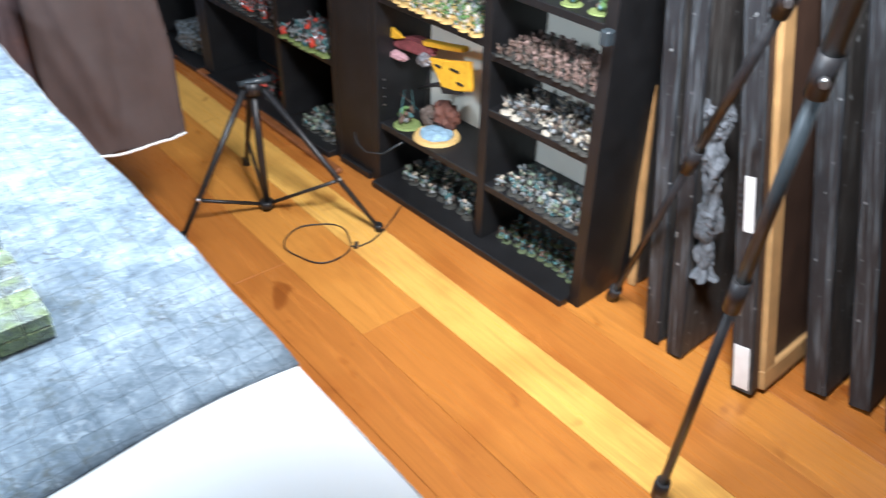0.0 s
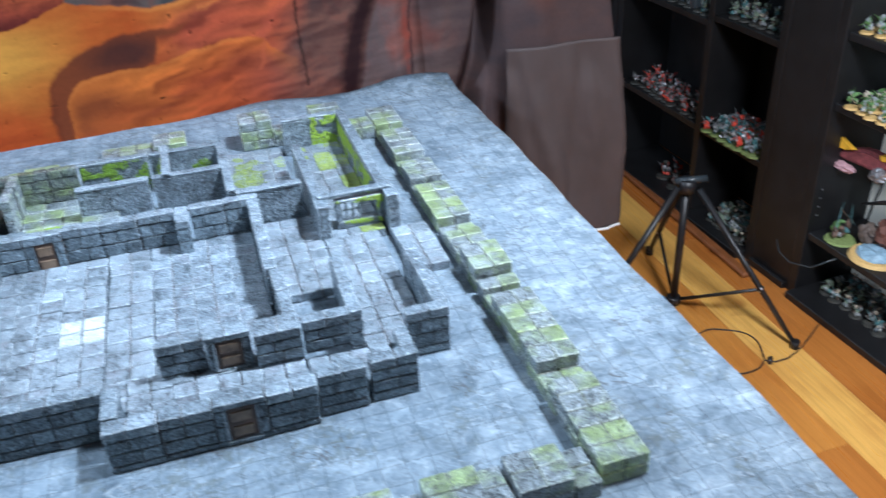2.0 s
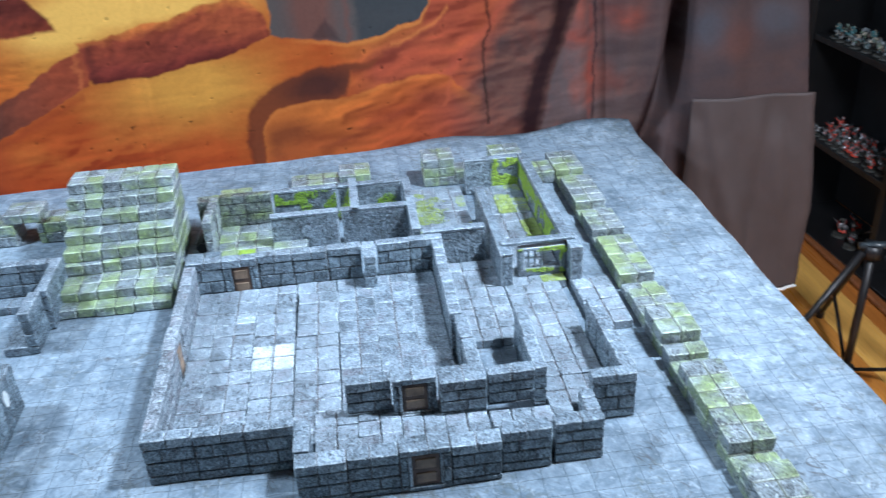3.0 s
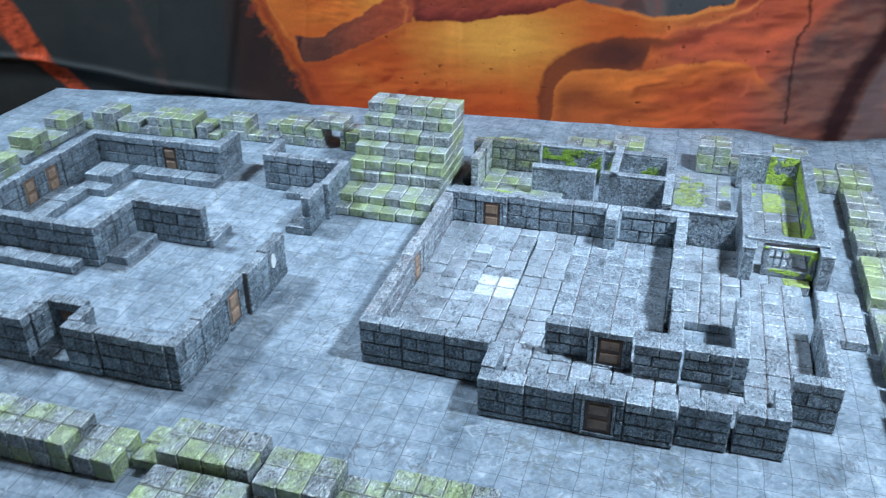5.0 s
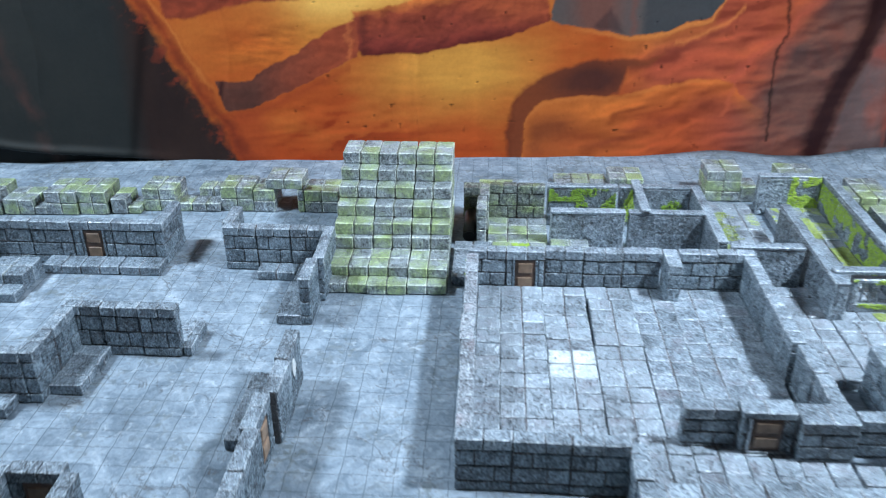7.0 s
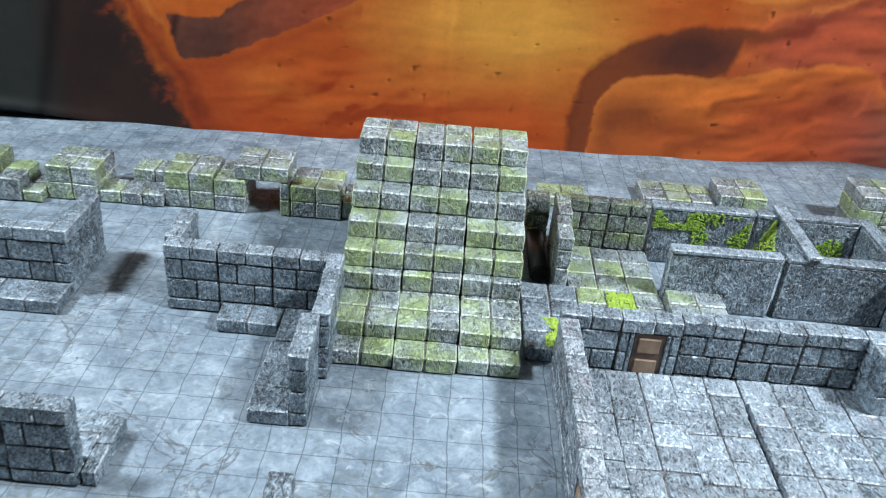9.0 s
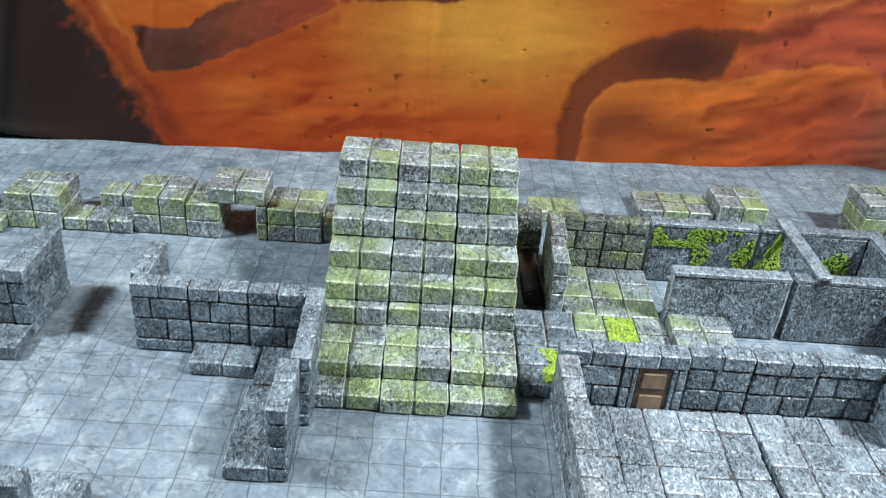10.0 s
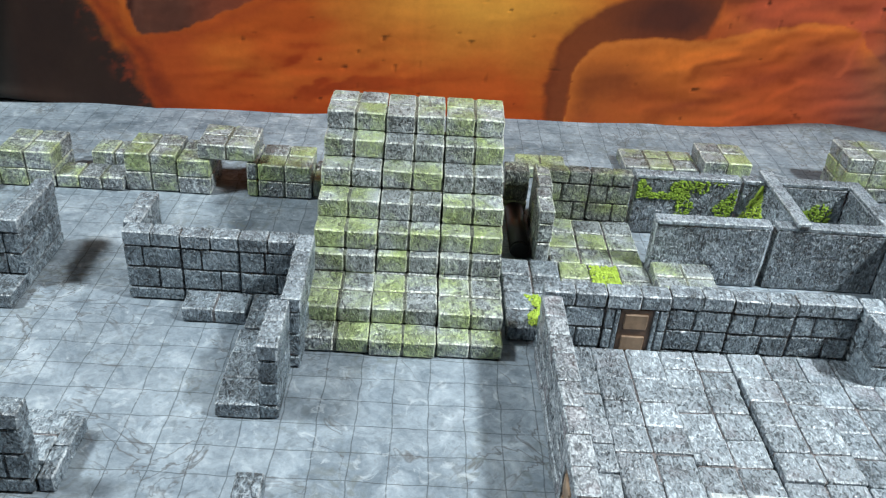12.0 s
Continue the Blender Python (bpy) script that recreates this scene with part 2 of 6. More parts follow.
DARK_WOOD = flat("black_brown_veneer", (0.0085, 0.0085, 0.0095), 0.45, 0.35, 14.0)
CREAM_BOARD = flat("cream_back_board", (0.84, 0.81, 0.71), 0.7, 0.05, 8.0)
BLACK_PLASTIC = flat("black_plastic", (0.014, 0.014, 0.016), 0.4, 0.3)
GREY_TUBE = flat("grey_painted_tube", (0.029, 0.038, 0.045), 0.35, 0.15, 30.0)
BRIGHT_METAL = flat("bright_metal", (0.6, 0.6, 0.62), 0.3, 0.1, 30.0, metal=1.0)
DOOR_PLANK = flat("door_plank", (0.165, 0.110, 0.072), 0.45, 0.4, 90.0)
PATCH_WHITE = flat("flat_white", (0.62, 0.65, 0.66), 0.8, 0.12, 300.0)
MOSS_PALE = flat("pale_flock", (0.30, 0.37, 0.11), 0.9, 0.35, 160.0)
MOSS_BRIGHT = flat("lime_flock", (0.29, 0.41, 0.06), 0.9, 0.35, 160.0)
MOSS_DARK = flat("green_flock", (0.16, 0.26, 0.03), 0.9, 0.45, 160.0)
WALL_PAINT = flat("wall_paint", (0.62, 0.60, 0.56), 0.8, 0.04, 3.0)
CEIL_PAINT = flat("ceiling_paint", (0.8, 0.8, 0.78), 0.85, 0.03, 3.0)
CABLE = flat("cable_rubber", (0.03, 0.022, 0.02), 0.5, 0.2)


def scuffed(name, color, wear_sheen, rough=0.55):
    """Dark painted board with long pale streaks for scuffs and painted-in edge sheen, dust and small chips."""
    m, nt, b = material(name, rough)
    co, rnd = spread(nt)
    mp = nt.nodes.new("ShaderNodeMapping")
    mp.inputs["Scale"].default_value = (1.0, 1.0, 0.05)
    nt.links.new(co, mp.inputs["Vector"])
    long = noise_tex(nt, mp.outputs[0], 150.0, 4.0, 0.6, 0.3)
    cloud = noise_tex(nt, co, 7.0, 5.0, 0.65)
    chip = noise_tex(nt, co, 70.0, 2.0, 0.5)
    col = ramp(nt, cloud, [(0.3, tuple(0.55 * c for c in color)), (0.7, tuple(1.6 * c for c in color))])
    col = mixc(nt, ramp(nt, long, [(0.50, (0, 0, 0)), (0.66, (0.75, 0.75, 0.75))]), col, wear_sheen)
    col = mixc(nt, ramp(nt, chip, [(0.70, (0, 0, 0)), (0.74, (0.7, 0.7, 0.7))]), col, (0.30, 0.32, 0.33))
    nt.links.new(col, b.inputs["Base Color"])
    bump(nt, b, cloud, 0.4, 0.001)
    return m


PANEL_DARK = scuffed("scuffed_dark_board", (0.013, 0.014, 0.017), (0.092, 0.108, 0.122))
PANEL_SIDE = scuffed("scuffed_brown_black_board", (0.030, 0.026, 0.024), (0.10, 0.098, 0.095))
PANEL_BROWN = flat("brown_hardboard", (0.051, 0.027, 0.018), 0.55, 0.3, 9.0)
PANEL_PINE = flat("pine_batten", (0.46, 0.27, 0.11), 0.6, 0.2, 14.0)
FOAM = flat("grey_foam_rock", (0.10, 0.11, 0.125), 0.8, 0.5, 60.0, deep=0.002)
PAPER = flat("white_paper", (0.75, 0.75, 0.75), 0.7, 0.05)
BLUE_BIN = flat("blue_plastic", (0.05, 0.16, 0.36), 0.4, 0.15)


def plank_wood(name, tones):
    """Varnished fir floor: each plank its own tone from pale yellow to red-brown."""
    m, nt, b = material(name, 0.28)
    tc = nt.nodes.new("ShaderNodeTexCoord")
    info = nt.nodes.new("ShaderNodeObjectInfo")
    mp = nt.nodes.new("ShaderNodeMapping")
    mp.inputs["Scale"].default_value = (60, 3.0, 60)
    nt.links.new(tc.outputs["Object"], mp.inputs["Vector"])
    add = nt.nodes.new("ShaderNodeVectorMath")
    nt.links.new(mp.outputs[0], add.inputs[0])
    mul = nt.nodes.new("ShaderNodeVectorMath")
    mul.operation = "SCALE"
    mul.inputs[0].default_value = (37, 91, 13)
    nt.links.new(info.outputs["Random"], mul.inputs[3])
    nt.links.new(mul.outputs[0], add.inputs[1])
    grain = noise_tex(nt, add.outputs[0], 1.0, 5.0, 0.65, 1.2)
    tone = ramp(nt, info.outputs["Random"], tones)
    col = mixc(nt, 0.6, tone, ramp(nt, grain, [(0.3, (0.55, 0.47, 0.40)), (0.65, (1, 1, 1))]), "MULTIPLY")
    geo = nt.nodes.new("ShaderNodeNewGeometry")
    blot = ramp(nt, noise_tex(nt, geo.outputs["Position"], 3.2, 3.0), [(0.5, (1, 1, 1)), (0.75, (0.72, 0.58, 0.5))])
    col = mixc(nt, 0.8, col, blot, "MULTIPLY")
    knot = ramp(nt, noise_tex(nt, geo.outputs["Position"], 9.0, 2.0, 0.5, 0.5), [(0.64, (1, 1, 1)), (0.74, (0.50, 0.36, 0.28))])
    col = mixc(nt, 0.75, col, knot, "MULTIPLY")
    nt.links.new(col, b.inputs["Base Color"])
    nt.links.new(ramp(nt, grain, [(0.3, (0.36,) * 3), (0.7, (0.24,) * 3)]), b.inputs["Roughness"])
    bump(nt, b, grain, 0.12, 0.0005)
    return m


PLANK = plank_wood("varnished_plank", [(0.0, (0.44, 0.155, 0.030)), (0.5, (0.55, 0.22, 0.042)), (1.0, (0.64, 0.29, 0.058))])
PLANK_PALE = plank_wood("pale_plank", [(0.0, (0.80, 0.46, 0.11)), (1.0, (0.82, 0.48, 0.12))])
PLANK_RED = plank_wood("red_plank", [(0.0, (0.42, 0.15, 0.03)), (1.0, (0.46, 0.17, 0.034))])


# ---------------------------------------------------------------- mesh helpers
def link_mesh(name, bm, mat, parent=None, label=""):
    me = bpy.data.meshes.new(name)
    bm.to_mesh(me)
    bm.free()
    me.materials.append(mat)
    ob = new(name, me)
    if parent:
        ob.parent = parent
    if label:
        tagged(ob, label)
    return ob


part = link_mesh
BOXES = {}


def chamfered(sx, sy, sz, bev, mat, variant=0):
    """A box with broken edges and slightly uneven corners; boxes of one size share their mesh."""
    key = (round(sx, 4), round(sy, 4), round(sz, 4), round(bev, 5), mat.name, variant)
    if key in BOXES:
        return BOXES[key]
    rng = random.Random(hash((key[0], key[1], key[2], variant)) & 0xFFFF)
    bm = bmesh.new()
    half = (sx / 2, sy / 2, sz / 2)
    bev = min(bev, min(half) * 0.6)
    vs = {}
    edge = 1 if mat.name in EDGES else 0
    for i in (-1, 1):
        for j in (-1, 1):
            for k in (-1, 1):
                s = (i, j, k)
                slip = [rng.uniform(-0.35, 0.35) * bev * (1 if variant else 0) for _ in range(3)]
                for ax in range(3):
                    co = [s[n] * (half[n] - (0 if n == ax else bev)) + slip[n] for n in range(3)]
                    vs[s, ax] = bm.verts.new(co)
    sg = (-1, 1)
    for ax in range(3):
        p, q = [n for n in range(3) if n != ax]
        for side in sg:
            ring = []
            for a, c in ((-1, -1), (1, -1), (1, 1), (-1, 1)):
                s = [0, 0, 0]
                s[ax], s[p], s[q] = side, a, c
                ring.append(vs[tuple(s), ax])
            bm.faces.new(ring)
        for a in sg:
            for c in sg:
                s1, s2 = [0, 0, 0], [0, 0, 0]
                s1[p] = s2[p] = a
                s1[q] = s2[q] = c
                s1[ax], s2[ax] = -1, 1
                bm.faces.new([vs[tuple(s1), p], vs[tuple(s2), p], vs[tuple(s2), q], vs[tuple(s1), q]]).material_index = edge
    for i in sg:
        for j in sg:
            for k in sg:
                bm.faces.new([vs[(i, j, k), n] for n in range(3)]).material_index = edge
    bmesh.ops.recalc_face_normals(bm, faces=bm.faces[:])
    me = bpy.data.meshes.new("block")
    bm.to_mesh(me)
    bm.free()
    me.materials.append(mat)
    if edge:
        me.materials.append(EDGES[mat.name])
    BOXES[key] = me
    return me


RNG = random.Random(11)


def block(name, parent, mat, cx, cy, cz, sx, sy, sz, bev=0.05, uneven=True):
    """One stone in grid units, under its piece."""
    ob = new(name, chamfered(sx * U, sy * U, sz * U, bev * U, mat, RNG.randint(1, 4) if uneven else 0))
    ob.parent = parent
    ob.location = (cx * U, cy * U, cz * U)
    return ob


def base_at(name, x, y, z, label, category, group=""):
    ob = new(name)
    ob.empty_display_size = 0.01
    ob.location = (x * U, y * U, ZT + z * U)
    return tagged(ob, label, category, group)


def box(name, parent, mat, lo, hi, bev=0.002, label=""):
    """A box between two corners, in the parent's metres."""
    size = [hi[n] - lo[n] for n in range(3)]
    ob = new(name, chamfered(*size, bev, mat, 0))
    ob.location = [(hi[n] + lo[n]) / 2 for n in range(3)]
    if parent:
        ob.parent = parent
    if label:
        tagged(ob, label)
    return ob


def tube_bm(bm, points, radius, seg=8):
    """A round bar along points, added to a bmesh; radius may be one per point."""
    rings = []
    pts = [Vector(p) for p in points]
    for i, p in enumerate(pts):
        d = (pts[min(i + 1, len(pts) - 1)] - pts[max(i - 1, 0)]).normalized()
        side = d.orthogonal().normalized() if not rings else (last - d * last.dot(d)).normalized()
        last = side
        up = d.cross(side)
        r = radius[i] if isinstance(radius, (list, tuple)) else radius
        rings.append([bm.verts.new(p + (side * math.cos(a) + up * math.sin(a)) * r) for a in [2 * math.pi * k / seg for k in range(seg)]])
    for a, b2 in zip(rings, rings[1:]):
        for k in range(seg):
            f = bm.faces.new((a[k], a[(k + 1) % seg], b2[(k + 1) % seg], b2[k]))
            f.smooth = True
    bm.faces.new(list(reversed(rings[0])))
    bm.faces.new(rings[-1])
    return bm


def tube(name, parent, mat, points, radius, seg=8, label=""):
    return link_mesh(name, tube_bm(bmesh.new(), points, radius, seg), mat, parent, label)


# ---------------------------------------------------------------- the room
SHELF = Matrix.Translation((1.883, -0.275, 0)) @ Matrix.Rotation(math.atan2(0.05, 1), 4, "Z")


def room_box(name, lo, hi, mat, kind="structure", label="", category=""):
    bm = bmesh.new()
    bmesh.ops.create_cube(bm, size=1)
    for v in bm.verts:
        v.co = [lo[n] + (v.co[n] + 0.5) * (hi[n] - lo[n]) for n in range(3)]
    ob = link_mesh(name, bm, mat)
    ob.matrix_world = SHELF
    return tagged(ob, label, category, "", kind)


X_IN, X_OUT, Y_IN, Y_OUT = -4.6, 0.62, -2.6, 3.6
room_box("wall_east", (X_OUT, Y_IN, 0), (X_OUT + 0.12, Y_OUT, 2.45), WALL_PAINT, label="plain painted room wall behind the shelves", category="wall")
room_box("wall_west", (X_IN - 0.12, Y_IN, 0), (X_IN, Y_OUT, 2.45), WALL_PAINT, label="plain painted room wall", category="wall")
room_box("wall_north", (X_IN - 0.12, Y_OUT, 0), (X_OUT + 0.12, Y_OUT + 0.12, 2.45), WALL_PAINT, label="plain painted room wall", category="wall")
room_box("wall_south", (X_IN - 0.12, Y_IN - 0.12, 0), (X_OUT + 0.12, Y_IN, 2.45), WALL_PAINT, label="plain painted room wall", category="wall")
room_box("ceiling", (X_IN - 0.12, Y_IN - 0.12, 2.45), (X_OUT + 0.12, Y_OUT + 0.12, 2.55), CEIL_PAINT, label="plain white ceiling", category="ceiling")
floor = room_box("floor", (X_IN - 0.12, Y_IN - 0.12, -0.12), (X_OUT + 0.12, Y_OUT + 0.12, -0.019), PLANK_RED, label="varnished fir plank floor, yellow to red-brown", category="floor")


# ---------------------------------------------------------------- table, mat, backdrop
def build_table():
    root = new("table")
    root.location = (0.02, -0.28, 0)
    tagged(root, "long table with a white laminate top under the mat", "table")
    box("tabletop", root, WHITE_TOP, (-0.855, -1.30, 0.655), (0.958, 0.79, 0.6965), 0.004)
    for sx in (-0.84, 0.86):
        for sy in (-1.2, 0.72):
            box("leg", root, WHITE_EDGE, (sx, sy, 0.0), (sx + 0.05, sy + 0.05, 0.6545), 0.004)
    return root


build_table()


def build_mat():
    """A rolled cloth mat with a slightly wavy edge, lifted a little where it leaves the table."""
    bm = bmesh.new()
    x0, x1, y0, y1 = -32.8, 38.55, -29.45, 20.7
    nx, ny = 96, 66
    grid = []
    for j in range(ny + 1):
        row = []
        for i in range(nx + 1):
            a, b = i / nx, j / ny
            x, y = x0 + (x1 - x0) * a, y0 + (y1 - y0) * b
            z = 0.0
            far = max(0.0, (y - 17.5) / 3.2)
            z += far * max(0.02, 0.28 * math.sin(x * 0.55 + 1.0) + 0.22 * math.sin(x * 0.21) + 0.25) * (1.0 if x > 18 else 0.25)
            right = max(0.0, (x - 37.2) / 1.4)
            x += right * (0.08 * math.sin(y * 0.25) + 0.05 * math.sin(y * 0.9 + 1))
            y += max(0.0, (-28.5 - y)) * 0.35 * math.sin(x * 0.4)
            row.append(bm.verts.new((x * U, y * U, ZT + z * U - 0.0008)))
        grid.append(row)
    for j in range(ny):
        for i in range(nx):
            f = bm.faces.new((grid[j][i], grid[j][i + 1], grid[j + 1][i + 1], grid[j + 1][i]))
            f.smooth = True
    ext = bmesh.ops.extrude_face_region(bm, geom=bm.faces[:])
    low = [g for g in ext["geom"] if isinstance(g, bmesh.types.BMVert)]
    bmesh.ops.translate(bm, verts=low, vec=(0, 0, -0.0024))
    bmesh.ops.recalc_face_normals(bm, faces=bm.faces[:])
    root = link_mesh("gaming_mat", bm, MAT_PRINT)
    tagged(root, "cloth gaming mat printed with grey-blue flagstones on the table", "mat")
    rim = bmesh.new()
    pts = []
    for j in range(61):
        y = -4.0 + 18.0 * j / 60
        x = x1 + (0.08 * math.sin(y * 0.25) + 0.05 * math.sin(y * 0.9 + 1)) + 0.03
        pts.append((x * U, y * U, ZT - 0.0022))
    tube_bm(rim, pts, 0.0005, 6)
    part("cut_edge", rim, WHITE_EDGE, root, "white cut edge of the mat")
    return root


build_mat()


def value_noise(x, z, seed):
    """Smooth lattice noise over arrays, 0 to 1."""
    xi, zi = np.floor(x).astype(int), np.floor(z).astype(int)
    fx, fz = x - xi, z - zi
    fx, fz = fx * fx * (3 - 2 * fx), fz * fz * (3 - 2 * fz)

    def lat(i, j):
        h = np.sin(i * 127.1 + j * 311.7 + seed * 74.7) * 43758.5453
        return h - np.floor(h)
    a, b = lat(xi, zi), lat(xi + 1, zi)
    c, d = lat(xi, zi + 1), lat(xi + 1, zi + 1)
    return (a * (1 - fx) + b * fx) * (1 - fz) + (c * (1 - fx) + d * fx) * fz


def fbm(x, z, seed, octaves=5):
    total, amp, norm = 0, 1.0, 0
    for k in range(octaves):
        total = total + amp * value_noise(x * 2 ** k, z * 2 ** k, seed + k)
        norm += amp
        amp *= 0.55
    return total / norm


def inside(x, z, poly, soft):
    """A soft mask, 1 inside a polygon and 0 outside."""
    hit = np.zeros(x.shape, bool)
    dist = np.full(x.shape, 1e9)
    n = len(poly)
    for k in range(n):
        (ax, az), (bx, bz) = poly[k], poly[(k + 1) % n]
        cross = ((az > z) != (bz > z)) & (x < (bx - ax) * (z - az) / (bz - az + 1e-12) + ax)
        hit ^= cross
        t = np.clip(((x - ax) * (bx - ax) + (z - az) * (bz - az)) / ((bx - ax) ** 2 + (bz - az) ** 2), 0, 1)
        dist = np.minimum(dist, np.hypot(x - ax - t * (bx - ax), z - az - t * (bz - az)))
    sd = np.where(hit, dist, -dist)
    return np.clip(0.5 + sd / soft, 0, 1)


def ink(r, g, b):
    """A printing colour from its 8-bit tones, as linear pigment."""
    lin = [((v / 255 + 0.055) / 1.055) ** 2.4 for v in (r, g, b)]
    return np.maximum(0.003, np.array([lin[0] * 0.92 - 0.014, lin[1] * 0.83 - 0.014, lin[2] * 0.80 - 0.010]))[None, :]


def canyon_print(x, z):
    """The printed scene: a glowing sandstone canyon between dark rocks. x along the cloth, z up, in inches."""
    wx = x + 0.50 * (fbm(x * 0.6, z * 0.6, 3) - 0.5) + 0.20 * (fbm(x * 2.4, z * 2.4, 5) - 0.5)
    wz = z + 0.45 * (fbm(x * 0.6, z * 0.6, 9) - 0.5) + 0.20 * (fbm(x * 2.4, z * 2.4, 7) - 0.5)
    n1, n2 = fbm(x * 0.35, z * 0.7, 21), fbm(x * 1.5, z * 2.8, 31)
    broad = fbm(x * 0.16, z * 0.35, 23, 4)

    def lit(sx, sz, seed, step=0.22, octaves=6, skew=0.0):
        """Relief of rough rock lit from the upper left, about -1 to 1."""
        def f(px, pz):
            return fbm(px * sx + 0.8 * n1 + skew * pz, pz * sz, seed, octaves)
        return np.clip((f(x, z) - f(x - step, z + step)) * 5.5, -1, 1)

    rocky = lit(0.55, 0.8, 33)
    dunes = lit(0.28, 1.1, 37, 0.28)
    flakes = lit(0.30, 0.75, 41, 0.30, 3, -0.25)

    def blend(col, m, other):
        return col * (1 - m[:, None]) + other * m[:, None]

    def slope(top, low, k, rough=0.3):
        k = np.clip(k + rough * (n1 - 0.5) + 0.6 * rough * (broad - 0.5), 0, 1)[:, None]
        return top * (1 - k) + low * k

    def worked(col, m, depth, relief):
        """Work a relief into a masked stretch: cool dark hollows, warm bright crests."""
        up, down = np.clip(relief, 0, 1) * m * depth, np.clip(-relief, 0, 1) * m * depth
        return col * (1 + 0.8 * up[:, None] * np.array([1.0, 0.85, 0.6])[None, :]) * (1 - down[:, None] * np.array([0.68, 0.8, 0.75])[None, :])

    def under(line, soft):
        """How far below a ridge line, and its mask."""
        px, pz = zip(*line)
        d = np.interp(wx, px, pz) - wz
        return d, np.clip(0.5 + d / soft, 0, 1)

    def streak(line, width, vertical=True):
        """Closeness to a line: 1 on it, 0 a width away. vertical: given as (x, z) rising along z."""
        pts = sorted(line, key=lambda p: p[1 if vertical else 0])
        if vertical:
            off = wx - np.interp(wz, [p[1] for p in pts], [p[0] for p in pts])
            ends = (wz > pts[0][1] - 0.3) & (wz < pts[-1][1] + 0.3)
        else:
            off = wz - np.interp(wx, [p[0] for p in pts], [p[1] for p in pts])
            ends = (wx > pts[0][0] - 0.2) & (wx < pts[-1][0] + 0.2)
        return np.clip(1 - np.abs(off) / width, 0, 1) * ends, off

    def pool(cx, cz, rx, rz):
        return np.exp(-((wx - cx) / rx) ** 2 - ((wz - cz) / rz) ** 2)

    # glowing ground far up the canyon
    col = slope(ink(196, 136, 62), ink(178, 96, 48), np.clip(0.9 - 1.0 * pool(-1.0, 9.6, 5.0, 2.6), 0, 1), 0.5)
    col = blend(col, np.clip(1.5 * pool(3.0, 12.4, 6.5, 1.7) + 0.9 * pool(-2.5, 10.8, 2.6, 1.2), 0, 1), ink(236, 190, 98))
    col = worked(col, np.clip(1.4 * pool(-6.5, 7.8, 3.4, 1.6), 0, 1), 0.55, dunes)
    # red rock at the upper left
    m = inside(wx, wz, [(-14.4, 14), (-13.4, 9.7), (-11.3, 9.9), (-9.3, 10.4), (-7.2, 10.8), (-4.6, 10.9), (-2.1, 11.1), (-2.4, 11.9), (-3.1, 12.7), (-4.0, 14)], 0.22)
    col = blend(col, m, slope(ink(134, 70, 50), ink(104, 58, 48), np.clip((wz - 10.4) / 2.0, 0, 1), 0.6))
    col = worked(col, m, 0.5, rocky)
    # grey gap with brown pillars
    m = inside(wx, wz, [(11.3, 15), (12.0, 11.0), (11.9, 9.4), (13.2, 9.1), (17.0, 8.2), (19.8, 8.4), (21.2, 9.1), (22.6, 9.5), (23.4, 11), (24.4, 15)], 0.14)
    gap = slope(ink(92, 88, 84), ink(70, 74, 74), np.clip((wx - 17.6) / 0.5, 0, 1), 0.3)
    gap = blend(gap, np.clip(pool(14.8, 12, 1.4, 6) * 1.2, 0, 0.8), ink(118, 82, 70))
    gap = blend(gap, np.clip(1 - np.abs(wx - 17.2) / 0.35, 0, 1) * 0.5, ink(120, 78, 66))
    gap = blend(gap, inside(wx, wz, [(14.6, 8.9), (15.3, 9.9), (15.7, 10.3), (16.1, 9.5), (16.6, 8.5)], 0.3) * 0.6, ink(66, 58, 56))
    col = blend(col, m, gap)
    # back block: broken lit crown, brick-red face, sooty foot
    m = inside(wx, wz, [(-1.2, 10.2), (0.2, 10.2), (1.8, 10.5), (3.3, 10.9), (5.2, 11.0), (6.1, 11.5), (7.1, 11.9), (9.2, 12.2), (10.7, 11.9), (11.5, 10.9), (11.9, 9.5), (11.4, 9.2), (9.4, 8.6), (7.4, 8.1), (4.5, 7.5), (1.0, 7.1), (-0.5, 7.1), (-1.0, 7.5), (-1.1, 8.9)], 0.16)
    face = slope(ink(150, 80, 56), ink(122, 64, 54), np.clip((10.6 - wz) / 2.6, 0, 1), 0.7)
    face = blend(face, np.clip(pool(9.6, 11.0, 2.2, 1.2), 0, 0.6), ink(168, 92, 60))
    low = np.interp(wx, [-1, 4.5, 9.4, 12], [7.1, 7.5, 8.6, 9.3])
    face = blend(face, np.clip(1 - (wz - low) / 0.75, 0, 1) * 0.75, ink(92, 50, 44))
    face = blend(face, np.clip(1 - np.abs(wx + 0.5) / 0.5, 0, 1) * 0.65, ink(92, 54, 46))
    crown = np.interp(wx, [-1.2, 1.8, 5.2, 7.1, 9.2, 11], [10.2, 10.5, 11.0, 11.9, 12.2, 11.6])
    face = blend(face, np.clip(1 - (crown - wz) / (0.25 + 0.7 * n2), 0, 1) * 0.7, ink(206, 128, 66))
    col = blend(col, m, face)
    col = worked(col, m, 0.5, rocky)
